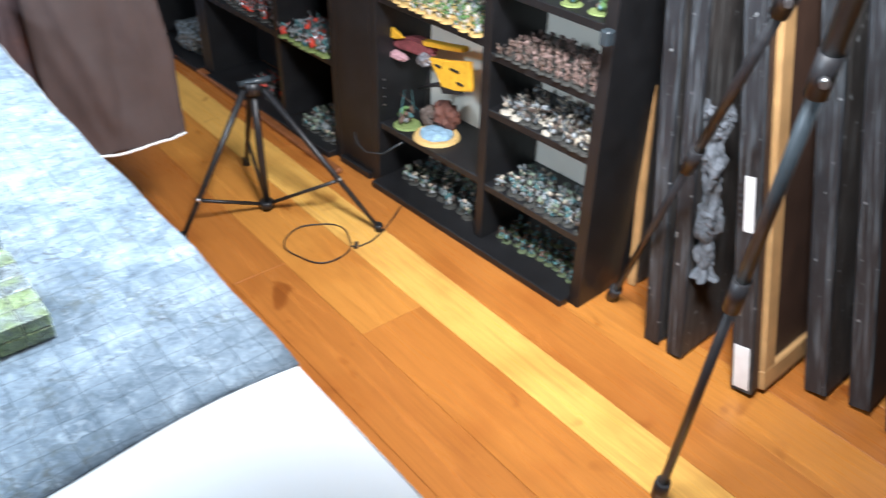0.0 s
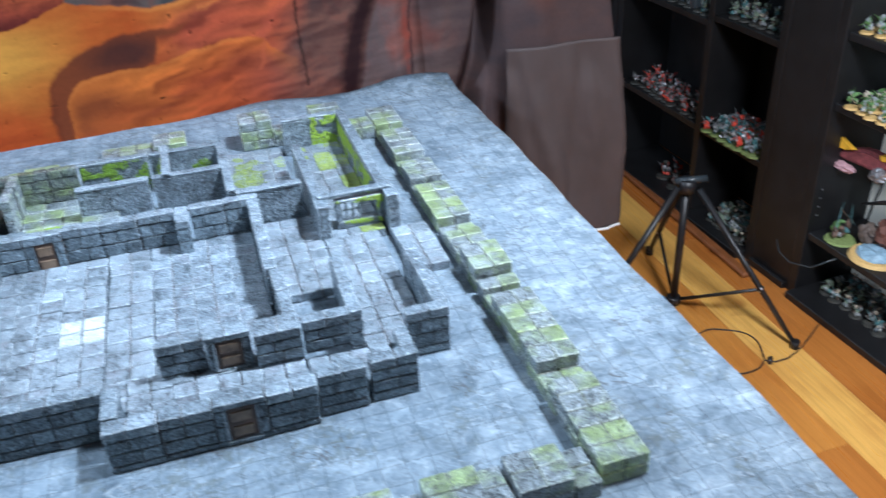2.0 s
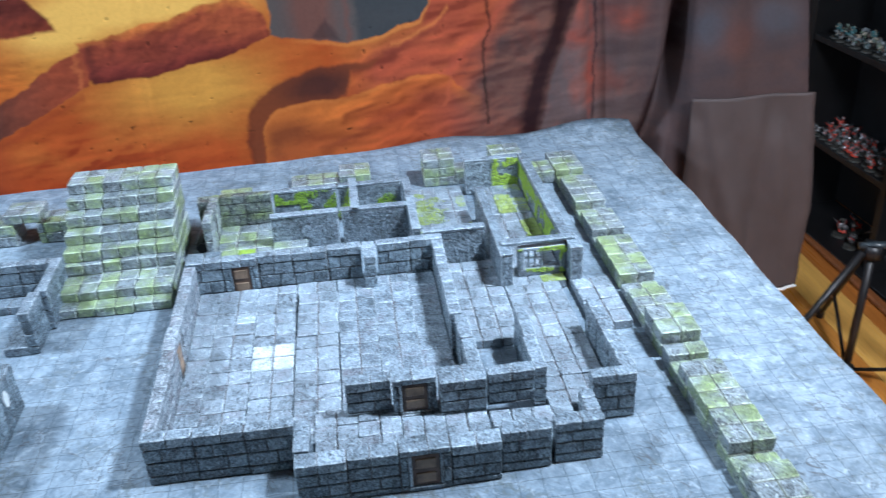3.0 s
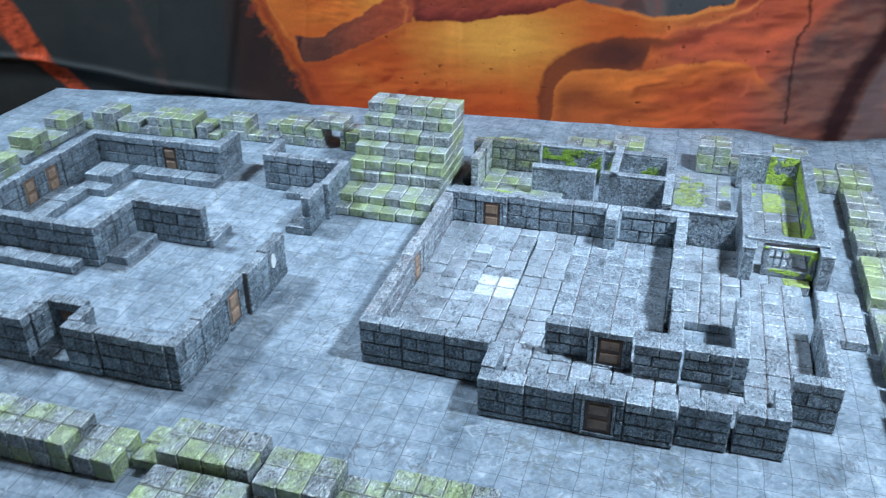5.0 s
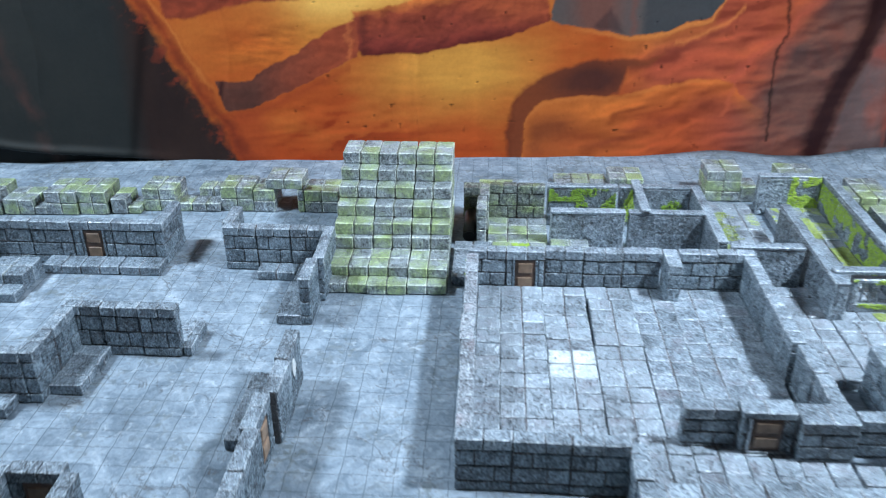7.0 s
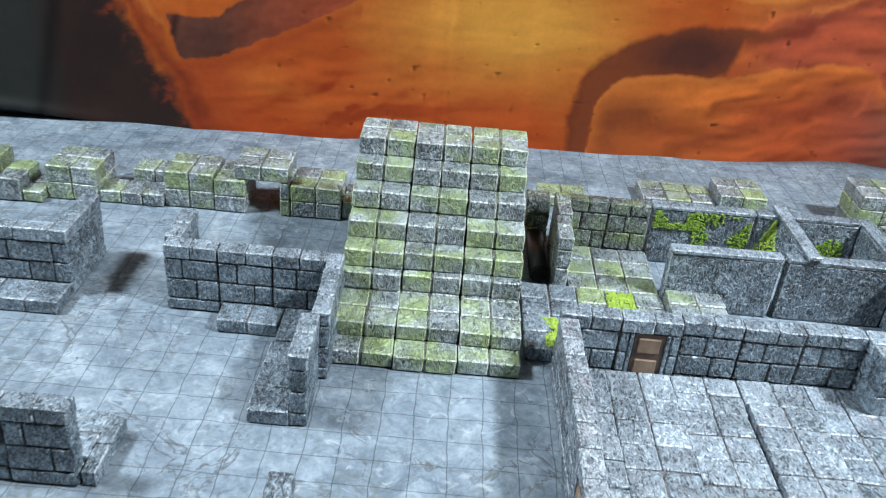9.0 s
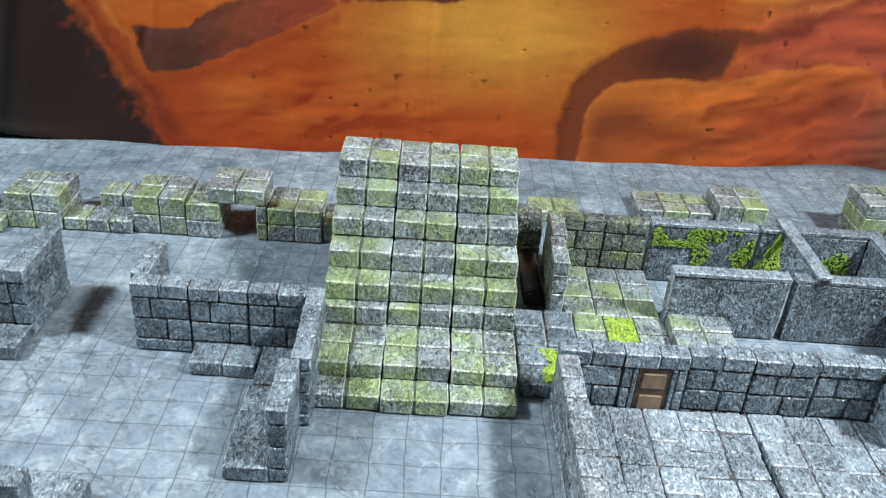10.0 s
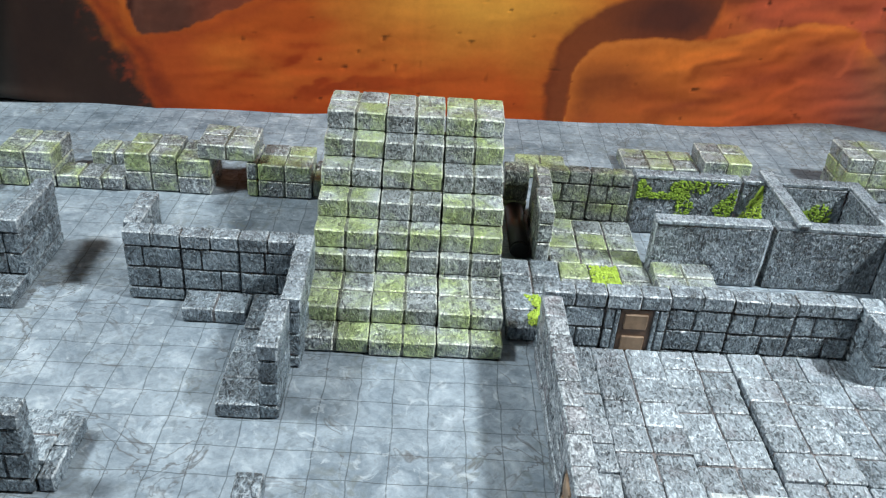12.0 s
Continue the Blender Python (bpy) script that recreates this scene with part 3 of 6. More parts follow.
    # long shaded face: sooty at its left end, brick red to the right, a chipped corner
    m = inside(wx, wz, [(-10.5, 5.6), (-9.6, 5.6), (-8.1, 5.7), (-7.2, 6.4), (-5.7, 7.1), (-4.2, 8.1), (-2.5, 9.1), (-1.3, 9.6), (-0.9, 9.4), (-0.9, 7.1), (-1.9, 6.7), (-3.6, 5.8), (-6.2, 4.6), (-8.0, 3.7), (-9.5, 3.4), (-9.9, 3.7), (-10.2, 4.6)], 0.12)
    face = slope(ink(92, 66, 56), ink(150, 80, 56), np.clip((wx + 8.0) / 5.0, 0, 1), 0.3)
    face = blend(face, np.clip(1 - np.abs(wx + 10.2 - 0.25 * (wz - 4.6)) / 0.28, 0, 1) * 0.8, ink(52, 40, 36))
    chips = np.clip(1 - np.abs(wx + 1.5 + 0.9 * (n2 - 0.5)) / 0.28, 0, 1)
    face = blend(face, chips * 0.6, ink(196, 116, 70))
    col = blend(col, m, face)
    col = worked(col, m, 0.32, rocky)
    # canyon floor
    d, m = under([(-14, 1.0), (-9.9, 3.5), (-8.0, 3.7), (-6.2, 4.6), (-3.6, 5.8), (-0.9, 7.1), (4.5, 7.5), (7.4, 8.1), (9.4, 8.6), (11.7, 9.35), (12.4, 9.3), (14.6, 8.75), (17.0, 8.25), (19.8, 8.5), (20.9, 9.0), (22.5, 9.4), (23.0, 10.3), (24.2, 15), (60, 15)], 0.14)
    plain = slope(ink(204, 150, 70), ink(172, 88, 46), np.clip(1.1 - 1.25 * np.exp(-((x - 5.8) / 6.2) ** 2 - ((z - 6.4) / 3.0) ** 2), 0, 1), 0.40)
    plain = blend(plain, np.clip((1.7 - z) / 2.4, 0, 0.8) * np.clip(1.3 - np.abs(x + 2.0) / 12, 0, 1), ink(156, 66, 38))
    plain = blend(plain, np.clip(pool(-8.4, 2.2, 1.2, 2.2), 0, 0.7), ink(158, 78, 46))
    streaky = np.clip(np.exp(-((x + 3.0) / 4.4) ** 2 - ((z - 2.2) / 1.7) ** 2) + 0.35 * np.exp(-((x - 3.5) / 6.0) ** 2 - ((z - 1.2) / 1.2) ** 2), 0, 1)
    low = np.clip(-flakes * 2.2, 0, 1) * streaky
    plain = plain * (1 - 0.55 * low[:, None] * np.array([0.6, 1.0, 0.9])[None, :])
    plain = plain * (1 + 0.25 * (np.clip(flakes, 0, 1) * np.clip(streaky + 0.2, 0, 1))[:, None])
    plain = plain * (1 + 0.09 * dunes[:, None] + 0.18 * (broad[:, None] - 0.5))
    # pale upright bands: sheen on the cloth's creases painted in
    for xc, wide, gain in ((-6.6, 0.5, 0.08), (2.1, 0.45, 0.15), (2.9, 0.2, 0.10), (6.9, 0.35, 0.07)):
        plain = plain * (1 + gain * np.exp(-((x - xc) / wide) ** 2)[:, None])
    col = blend(col, m, plain)
    shade = np.clip(1 - np.abs(d - 0.45) / 0.5, 0, 1) * m * (wx > -9.5) * (wx < -1.5)
    col = blend(col, shade * 0.5, ink(146, 72, 46))
    # slopes right of the hollow, rim-lit along the ridge, reddening away from it
    k = np.clip((wx - 15.5) / 3.5, 0, 1) * m
    flank = slope(ink(186, 116, 60), ink(150, 80, 58), np.clip(d / 1.7 + (wx - 19) / 9, 0, 1), 0.5)
    col = blend(col, k, flank)
    col = worked(col, k * np.clip(d / 0.6, 0, 1), 0.55, flakes)
    rim = np.clip(1 - np.abs(d - 0.14) / 0.24, 0, 1) * np.clip((wx - 12) / 3, 0, 1) * (wx < 23.6)
    col = blend(col, rim * 0.4, ink(216, 150, 78))
    near, off = streak([(20.4, 7.7), (22.2, 8.4), (23.7, 9.1), (24.4, 10.0)], 0.30, False)
    col = blend(col, near * 0.5, ink(206, 132, 72))
    col = blend(col, np.clip(1 - np.abs(off + 0.45) / 0.35, 0, 1) * (wx > 19.5) * (wx < 24.2) * 0.55, ink(120, 66, 52))
    near, off = streak([(17.4, 6.2), (19.0, 6.5), (22.0, 6.6), (25.5, 6.0)], 0.5, False)
    col = blend(col, near * 0.35 * np.clip(n2 * 2.2 - 0.4, 0, 1), ink(116, 60, 50))
    # dark hollow, deepest under its roof
    m = inside(wx, wz, [(9.3, -1), (9.1, 1.9), (9.3, 3.0), (9.6, 4.3), (10.5, 5.2), (11.7, 5.9), (13.0, 6.4), (14.8, 6.7), (16.4, 6.8), (18.4, 6.8), (19.5, 7.1), (18.7, 6.4), (17.1, 6.2), (16.9, 5.7), (16.6, 4.6), (15.7, 4.2), (13.9, 4.4), (12.5, 4.3), (11.6, 4.1), (10.7, 3.3), (10.4, 2.5), (10.3, 1.3), (10.3, -1)], 0.30)
    hollow = slope(ink(74, 54, 48), ink(124, 72, 48), np.clip(0.95 - 1.1 * pool(14.6, 5.5, 2.7, 1.2), 0, 1), 0.3)
    hollow = blend(hollow, np.clip(1 - (wx - 9.2 - 0.3 * np.clip(wz - 3, 0, 4) ** 1.3) / 0.5, 0, 1) * 0.5, ink(96, 52, 38))
    col = blend(col, m * 0.96, hollow)
    # rounded boulder in front, reddening to the right, with a rim of light
    d, m = under([(9.9, -2), (10.3, 0.3), (10.35, 2.5), (10.7, 3.4), (11.6, 4.15), (12.5, 4.35), (13.9, 4.45), (15.7, 4.3), (17.0, 4.5), (19.3, 5.0), (22.1, 5.2), (24.4, 5.1), (24.9, 4.2), (26.5, 3.0), (30, 1.0), (34, -2)], 0.13)
    body = slope(ink(188, 112, 56), ink(158, 82, 50), np.clip((d - 0.2) / 3.4, 0, 1) * 0.7 + np.clip((wx - 16) / 9, 0, 0.5), 0.5)
    body = blend(body, np.clip(pool(12.4, 2.3, 1.5, 1.0) * (0.4 + 0.9 * n1) + 0.5 * pool(11.1, 1.2, 0.6, 1.6), 0, 0.75), ink(118, 68, 46))
    body = blend(body, np.clip((wx - 21.0) / 4.0, 0, 1) * np.clip(d / 1.6, 0, 1) * 0.8, ink(126, 72, 60))
    for cx, cz, rx, rz in ((20.4, 2.5, 1.3, 0.28), (18.0, 1.9, 1.0, 0.22), (22.9, 3.6, 0.9, 0.5), (16.2, 1.0, 1.4, 0.25)):
        body = blend(body, np.clip(pool(cx, cz + 0.3 * (wx - cx) * 0.5, rx, rz), 0, 1) * 0.55, ink(108, 58, 46))
    col = blend(col, m, body)
    col = worked(col, m * np.clip((wx - 12.0) / 4, 0.15, 1), 0.5, flakes)
    edge = np.clip(1 - np.abs(d - 0.16) / 0.24, 0, 1) * m * np.clip((24.6 - wx) / 2, 0, 1)
    col = blend(col, edge * 0.28, ink(206, 134, 72))
    nose = np.clip(1 - np.abs(wx - 24.35 - 0.25 * (wz - 4)) / 0.25, 0, 1) * (wz > 2.6) * (wz < 5.2)
    col = blend(col, nose * 0.5, ink(176, 96, 66))
    # brown cliff, smooth and dusky, a red ridge running up it
    k = np.clip((wx - 0.55 * np.clip(wz - 3.5, 0, 9) - 24.2) / 2.6 + 0.4 * (n1 - 0.5), 0, 1)
    cliff = slope(ink(102, 76, 66), ink(78, 66, 62), fbm(x * 0.3, z * 0.35, 44), 0.7)
    warm = np.clip(fbm(x * 0.5 + 0.3 * z, z * 0.4, 57) * 3.4 - 1.75, 0, 1)
    cliff = blend(cliff, warm * 0.40, ink(118, 70, 56))
    cliff = worked(cliff, np.clip(k * 2, 0, 1), 0.55, flakes)
    col = blend(col, k, cliff)
    near, off = streak([(24.4, 5.3), (25.7, 6.8), (27.2, 8.0), (28.3, 9.3), (29.4, 10.4), (31.5, 13)], 0.75)
    col = blend(col, near * 0.75 * np.clip(0.4 + n2, 0, 1), ink(164, 86, 66))
    col = blend(col, np.clip(1 - np.abs(off - 1.1) / 0.9, 0, 1) * (wz > 5) * 0.4, ink(72, 56, 54))
    near, off = streak([(27.4, 1.0), (27.2, 3.3), (27.2, 5.4), (27.2, 6.9), (27.5, 7.7), (27.6, 9.1), (27.4, 12)], 0.16)
    col = blend(col, near * 0.85, ink(40, 34, 32))
    # black band leaning up the cliff
    m = inside(wx, wz, [(31.4, -1), (30.0, -1), (30.0, 0.5), (30.3, 2.4), (31.1, 4.5), (32.0, 7.0), (32.6, 9.3), (33.0, 13), (34.9, 13), (34.3, 9.2), (33.3, 6.9), (32.5, 4.4), (31.8, 1.9)], 0.7)
    beyond = np.clip((wx - np.interp(wz, [-1, 2, 4.5, 7, 9, 13], [31.4, 31.9, 32.5, 33.3, 34.2, 34.9])) / 0.35, 0, 1)
    grey = slope(ink(102, 88, 84), ink(82, 76, 75), fbm(x * 0.4, z * 0.3, 71), 0.4)
    rusty = np.clip(fbm(x * 0.5 - 0.1 * z, z * 0.32, 73) * 3.6 - 1.7, 0, 1) * np.clip((41.0 - x) / 4, 0, 1)
    grey = blend(grey, rusty * 0.6, ink(124, 78, 66))
    grey = blend(grey, np.clip(pool(34.2, 6.9, 1.2, 0.7) + pool(35.6, 3.8, 0.5, 1.3) + 0.9 * pool(38.3, 8.3, 1.6, 1.2) + 0.6 * pool(34.6, 9.3, 0.6, 1.6), 0, 0.85) * (0.25 + 0.9 * n2), ink(140, 80, 66))
    grey = worked(grey, beyond, 0.28, flakes)
    col = blend(col, beyond, grey)
    near, off = streak([(35.6, -1), (35.7, 1.6), (35.6, 4.4), (35.8, 7.0), (35.6, 13)], 0.35)
    col = blend(col, near * np.clip(1.6 * n2 - 0.3, 0, 0.8), ink(140, 78, 66))
    col = blend(col, np.clip(1 - np.abs(off - 0.42) / 0.16, 0, 1) * (wz > -1) * 0.85, ink(52, 44, 44))
    col = blend(col, m * 0.92, ink(46, 39, 36))
    # dark rock mass on the left with a torn burning rim
    edge = np.interp(z, [-1, -0.1, 1.1, 2.5, 3.6, 4.9, 5.9, 7.2, 8.5, 9.7, 10.7, 11.5, 22], [-8.8, -9.2, -9.9, -10.4, -11.3, -12.0, -12.5, -13.3, -13.8, -14.6, -15.2, -15.7, -22.0])
    torn = 0.9 * (fbm(x * 1.3 + 0.6 * z, z * 0.7 - 0.7 * x, 61, 4) - 0.5)
    d = edge - x + torn
    col = blend(col, np.clip(1 - np.abs(d + 0.45) / 1.1, 0, 1) * 0.9, slope(ink(150, 72, 44), ink(112, 56, 42), n2 * 1.3, 0.6))
    thread = np.clip(1 - np.abs(d + 1.15) / 0.22, 0, 1) * np.clip((z - 4) / 2, 0, 1)
    col = blend(col, thread * 0.45, ink(214, 136, 68))
    brown = slope(ink(62, 54, 47), ink(50, 46, 42), fbm(x * 0.5, z * 0.25, 63), 0.5)
    slate = slope(ink(50, 55, 52), ink(58, 62, 58), fbm(x * 0.3, z * 0.2, 65), 0.5)
    rock = blend(brown, np.clip((-15.4 - x) / 1.5, 0, 1), slate)
    # dark line of a fold in the cloth, painted over the rock
    rock = rock * (1 - 0.5 * np.exp(-((x + 16.0 - 0.22 * (z - 4)) / 0.35) ** 2)[:, None])
    body = np.clip(d / 0.55 + 0.35 * rocky, 0, 1)
    col = blend(col, body, rock)
    fire = np.clip(1 - d / 1.7, 0, 1) * body * np.clip(rocky * 2.0 - 0.15, 0, 1)
    col = blend(col, np.clip(fire, 0, 0.8), ink(136, 68, 48))
    line = np.interp(z, [0, 0.3, 3.4, 8.5, 11.7, 16], [-22.0, -22.1, -22.8, -24.1, -24.6, -25.6])
    vein = np.clip(1 - np.abs(x - line + torn * 1.2) / 0.75, 0, 1) * np.clip(n1 * 2.2 - 0.5, 0, 1)
    col = blend(col, vein * 0.8, ink(80, 66, 60))
    # far left flare between two rocks
    lo = np.interp(z, [-0.2, 1.5, 3.1, 6.7, 14], [-31.5, -33.7, -35.2, -37.2, -41])
    hi = np.interp(z, [-0.1, 2.3, 5.1, 6.9, 14], [-29.7, -32.0, -33.5, -34.5, -38])
    flare = np.clip(np.minimum(x - lo, hi - x) / 0.5 + 0.5 + torn * 0.9, 0, 1)
    col = blend(col, flare * 0.95, ink(158, 76, 50) * (1 + 0.6 * rocky[:, None]))
    # pocks in the sandstone, each with a lit lip
    deep = fbm(x * 1.7, z * 2.6, 91, 2)
    pock = np.clip(deep * 9.0 - 7.6, 0, 1) * (x > -7) * (x < 26)
    lips = np.clip(fbm((x + 0.10) * 1.7, (z + 0.10) * 2.6, 91, 2) * 9.0 - 7.6, 0, 1) * (x > -7) * (x < 26)
    col = col * (1 + 0.35 * lips[:, None]) * (1 - 0.8 * pock[:, None])
    # the loose end: grey-brown, blue-grey in places, the pleat's deep shade painted in black
    m = np.clip((x - 39.0) / 2.5, 0, 1)
    end = slope(ink(98, 83, 79), ink(82, 77, 78), n1, 0.4)
    end = blend(end, np.clip(pool(44.6, 7.2, 1.3, 1.6) + pool(50.4, 8.0, 2.2, 1.3), 0, 0.7), ink(92, 98, 106))
    end = blend(end, np.clip(0.8 * pool(47.0, 6.5, 1.5, 1.6), 0, 0.6), ink(112, 84, 76))
    col = blend(col, m, end)
    # fold shade along the pleat, put into the print colours
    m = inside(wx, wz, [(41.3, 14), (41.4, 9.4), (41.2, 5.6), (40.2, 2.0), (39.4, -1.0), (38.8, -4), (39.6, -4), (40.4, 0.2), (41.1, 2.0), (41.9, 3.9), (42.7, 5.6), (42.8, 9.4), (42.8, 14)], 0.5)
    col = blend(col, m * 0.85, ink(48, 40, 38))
    # print lightened on the right, making up for weak lamp light
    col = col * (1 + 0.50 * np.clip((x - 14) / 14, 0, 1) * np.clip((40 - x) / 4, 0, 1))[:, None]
    return np.clip(col, 0.004, 0.9)


def cloth_print_material():
    m, nt, b = material("printed_canyon_cloth", 0.62)
    at = nt.nodes.new("ShaderNodeAttribute")
    at.attribute_name = "print"
    geo = nt.nodes.new("ShaderNodeNewGeometry")
    f = noise_tex(nt, geo.outputs["Position"], 150.0, 4.0, 0.65)
    col = mixc(nt, 0.22, at.outputs["Color"], ramp(nt, f, [(0.3, (0.6, 0.55, 0.52)), (0.6, (1, 1, 1))]), "MULTIPLY")
    nt.links.new(col, b.inputs["Base Color"])
    b.inputs["Specular IOR Level"].default_value = 0.15
    mp = nt.nodes.new("ShaderNodeMapping")
    mp.inputs["Scale"].default_value = (1.0, 1.0, 0.18)
    nt.links.new(geo.outputs["Position"], mp.inputs["Vector"])
    creases = noise_tex(nt, mp.outputs[0], 22.0, 3.0, 0.5, 0.4)
    bump(nt, b, math_node(nt, "ADD", noise_tex(nt, geo.outputs["Position"], 9.0, 3.0), creases), 0.35, 0.006)
    return m


CLOTH = cloth_print_material()
CLOTH_BACK = flat("grey_cloth", (0.074, 0.052, 0.049), 0.7, 0.12, 10.0, deep=0.001)


def cloth_line(x):
    """Where the hung cloth stands in plan: its y for an x, in inches."""
    return np.interp(x, [-46, -34, -26, -17, -10, 0, 8, 15, 25, 35, 39, 46, 54], [11.5, 15.2, 16.4, 17.4, 18.1, 18.8, 19.2, 19.9, 21.0, 22.2, 21.2, 19.4, 18.7])


def free_edge(x, z):
    """The loose end narrows towards the top: x drawn in past the pleat."""
    reach = 52.5 - 0.145 * np.clip(z, -8.0, 14.0)
    return np.where(x > 43.0, 43.0 + (x - 43.0) * (reach - 43.0) / 10.4, x)


def build_backdrop():
    step = 0.09
    xs = np.arange(-46.0, 53.4, step)
    zs = np.arange(-15.6, 13.4, step)
    gx, gz = np.meshgrid(xs, zs)
    soft = cloth_line(gx)
    lean = np.clip(gz, 0, 24) * 0.02
    fold = 0.16 * np.sin(gx * 0.33 + 0.05 * gz) + 0.10 * np.sin(gx * 0.9 + 0.8 + 0.1 * gz)
    right = np.clip((gx - 31.0) / 4.0, 0, 1)
    fold = fold + right * (0.55 * np.sin(gx * 1.05 + 0.10 * gz) + 0.35 * np.sin(gx * 2.1 + 0.4))
    fold = fold * (1 - 0.85 * np.clip((gx - 42.3) / 1.2, 0, 1))
    pleat = np.exp(-((gx - (41.0 + 0.22 * gz)) / 0.9) ** 2)
    fold = fold + pleat * 2.6 * np.clip((43.2 - gx) / 1.0, 0, 1)
    for crease in (-22.0, -9.5, 3.0, 15.5, 28.0):
        fold = fold - 0.10 * np.exp(-np.abs(gx - crease - 0.15 * np.sin(gz)) / 0.35)
    # a long tuck near the foot of the cloth: what lies under it is set back
    tuck = np.interp(gx, [-46, -40, -33.4, -25.8, -20.8, -17.0, -12.0], [3.4, 3.0, 2.4, 1.3, 0.6, 0.3, -0.4])
    back = np.clip((tuck - gz) / 0.14, 0, 1) * np.clip((-12.5 - gx) / 4, 0, 1)
    lip = np.exp(-((gz - tuck - 0.25) / 0.3) ** 2) * np.clip((-12.5 - gx) / 8, 0, 1)
    y = soft + lean + fold + 0.55 * back - 0.25 * lip
    verts = np.stack([free_edge(gx, gz).ravel() * U, y.ravel() * U, ZT + gz.ravel() * U], 1)
    ny, nx = gx.shape
    idx = np.arange(ny * nx).reshape(ny, nx)
    keep = np.where((gz[:-1, :-1] > -0.1) | ((gx[:-1, :-1] > 21.5) & (gz[:-1, :-1] > -3.0)) | (gx[:-1, :-1] > 38.5) | (gx[:-1, :-1] < -33.2), True, False)
    quads = np.stack([idx[:-1, :-1], idx[:-1, 1:], idx[1:, 1:], idx[1:, :-1]], -1)[keep]
    used = np.unique(quads)
    remap = np.zeros(ny * nx, int)
    remap[used] = np.arange(len(used))
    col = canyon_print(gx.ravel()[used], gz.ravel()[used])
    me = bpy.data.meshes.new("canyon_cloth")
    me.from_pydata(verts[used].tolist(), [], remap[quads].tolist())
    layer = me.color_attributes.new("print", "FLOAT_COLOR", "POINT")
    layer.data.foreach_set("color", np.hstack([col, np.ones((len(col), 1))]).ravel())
    me.polygons.foreach_set("use_smooth", [True] * len(me.polygons))
    me.materials.append(CLOTH)
    root = new("backdrop_cloth", me)
    tagged(root, "hanging cloth backdrop printed with a glowing orange canyon and dark rocks", "backdrop")
    # the turned-over flap at the free end, with its white hem
    bm = bmesh.new()
    rows = []
    for j in range(61):
        z = 2.2 - 17.8 * j / 60
        row = []
        for i in range(25):
            x = 43.1 + 10.3 * i / 24
            yy = float(cloth_line(x)) - 0.85 + 0.18 * math.sin(x * 0.8 + z * 0.2) + 0.12 * math.sin(z * 0.6 + x)
            yy += 0.55 * min(1.0, j / 8) * noise.fractal(Vector((x * 0.30 + z * 0.06, z * 0.07, 3.0)), 0.9, 2.0, 4)
            for x0, tilt, deep, wide in ((45.0, -0.22, 0.30, 0.45), (49.2, 0.12, 0.26, 0.5), (51.6, -0.05, 0.22, 0.4)):
                yy += deep * min(1.0, j / 6) * math.exp(-((x - x0 - tilt * (z + 5)) / wide) ** 2)
            row.append(bm.verts.new((float(free_edge(x, z)) * U, yy * U, ZT + (z + 0.03 * (x - 48)) * U)))
        rows.append(row)
    for a, b in zip(rows, rows[1:]):
        for i in range(24):
            f = bm.faces.new((a[i], a[i + 1], b[i + 1], b[i]))
            f.smooth = True
    ext = bmesh.ops.extrude_face_region(bm, geom=bm.faces[:])
    bmesh.ops.translate(bm, verts=[g for g in ext["geom"] if isinstance(g, bmesh.types.BMVert)], vec=(0, 0.004, 0))
    bmesh.ops.recalc_face_normals(bm, faces=bm.faces[:])
    flap = part("flap", bm, CLOTH_BACK, root, "grey-brown turned-over flap of cloth")
    hem = bmesh.new()
    pts = []
    for i in range(25):
        x = 43.1 + 10.3 * i / 24
        yy = float(cloth_line(x)) - 0.90 + 0.18 * math.sin(x * 0.8 - 3.12) + 0.12 * math.sin(x - 9.36)
        yy += 0.55 * noise.fractal(Vector((x * 0.30 - 0.936, -1.092, 3.0)), 0.9, 2.0, 4)
        pts.append((float(free_edge(x, -15.6)) * U, yy * U, ZT + (-15.6 + 0.03 * (x - 48)) * U))
    tube_bm(hem, pts, 0.0035, 6)
    part("hem", hem, WHITE_EDGE, flap, "white hem")
    return root


build_backdrop()


# ---------------------------------------------------------------- dungeon pieces
WALL_LABEL = "grey cast-stone dungeon wall piece, drybrushed, standing on the mat"


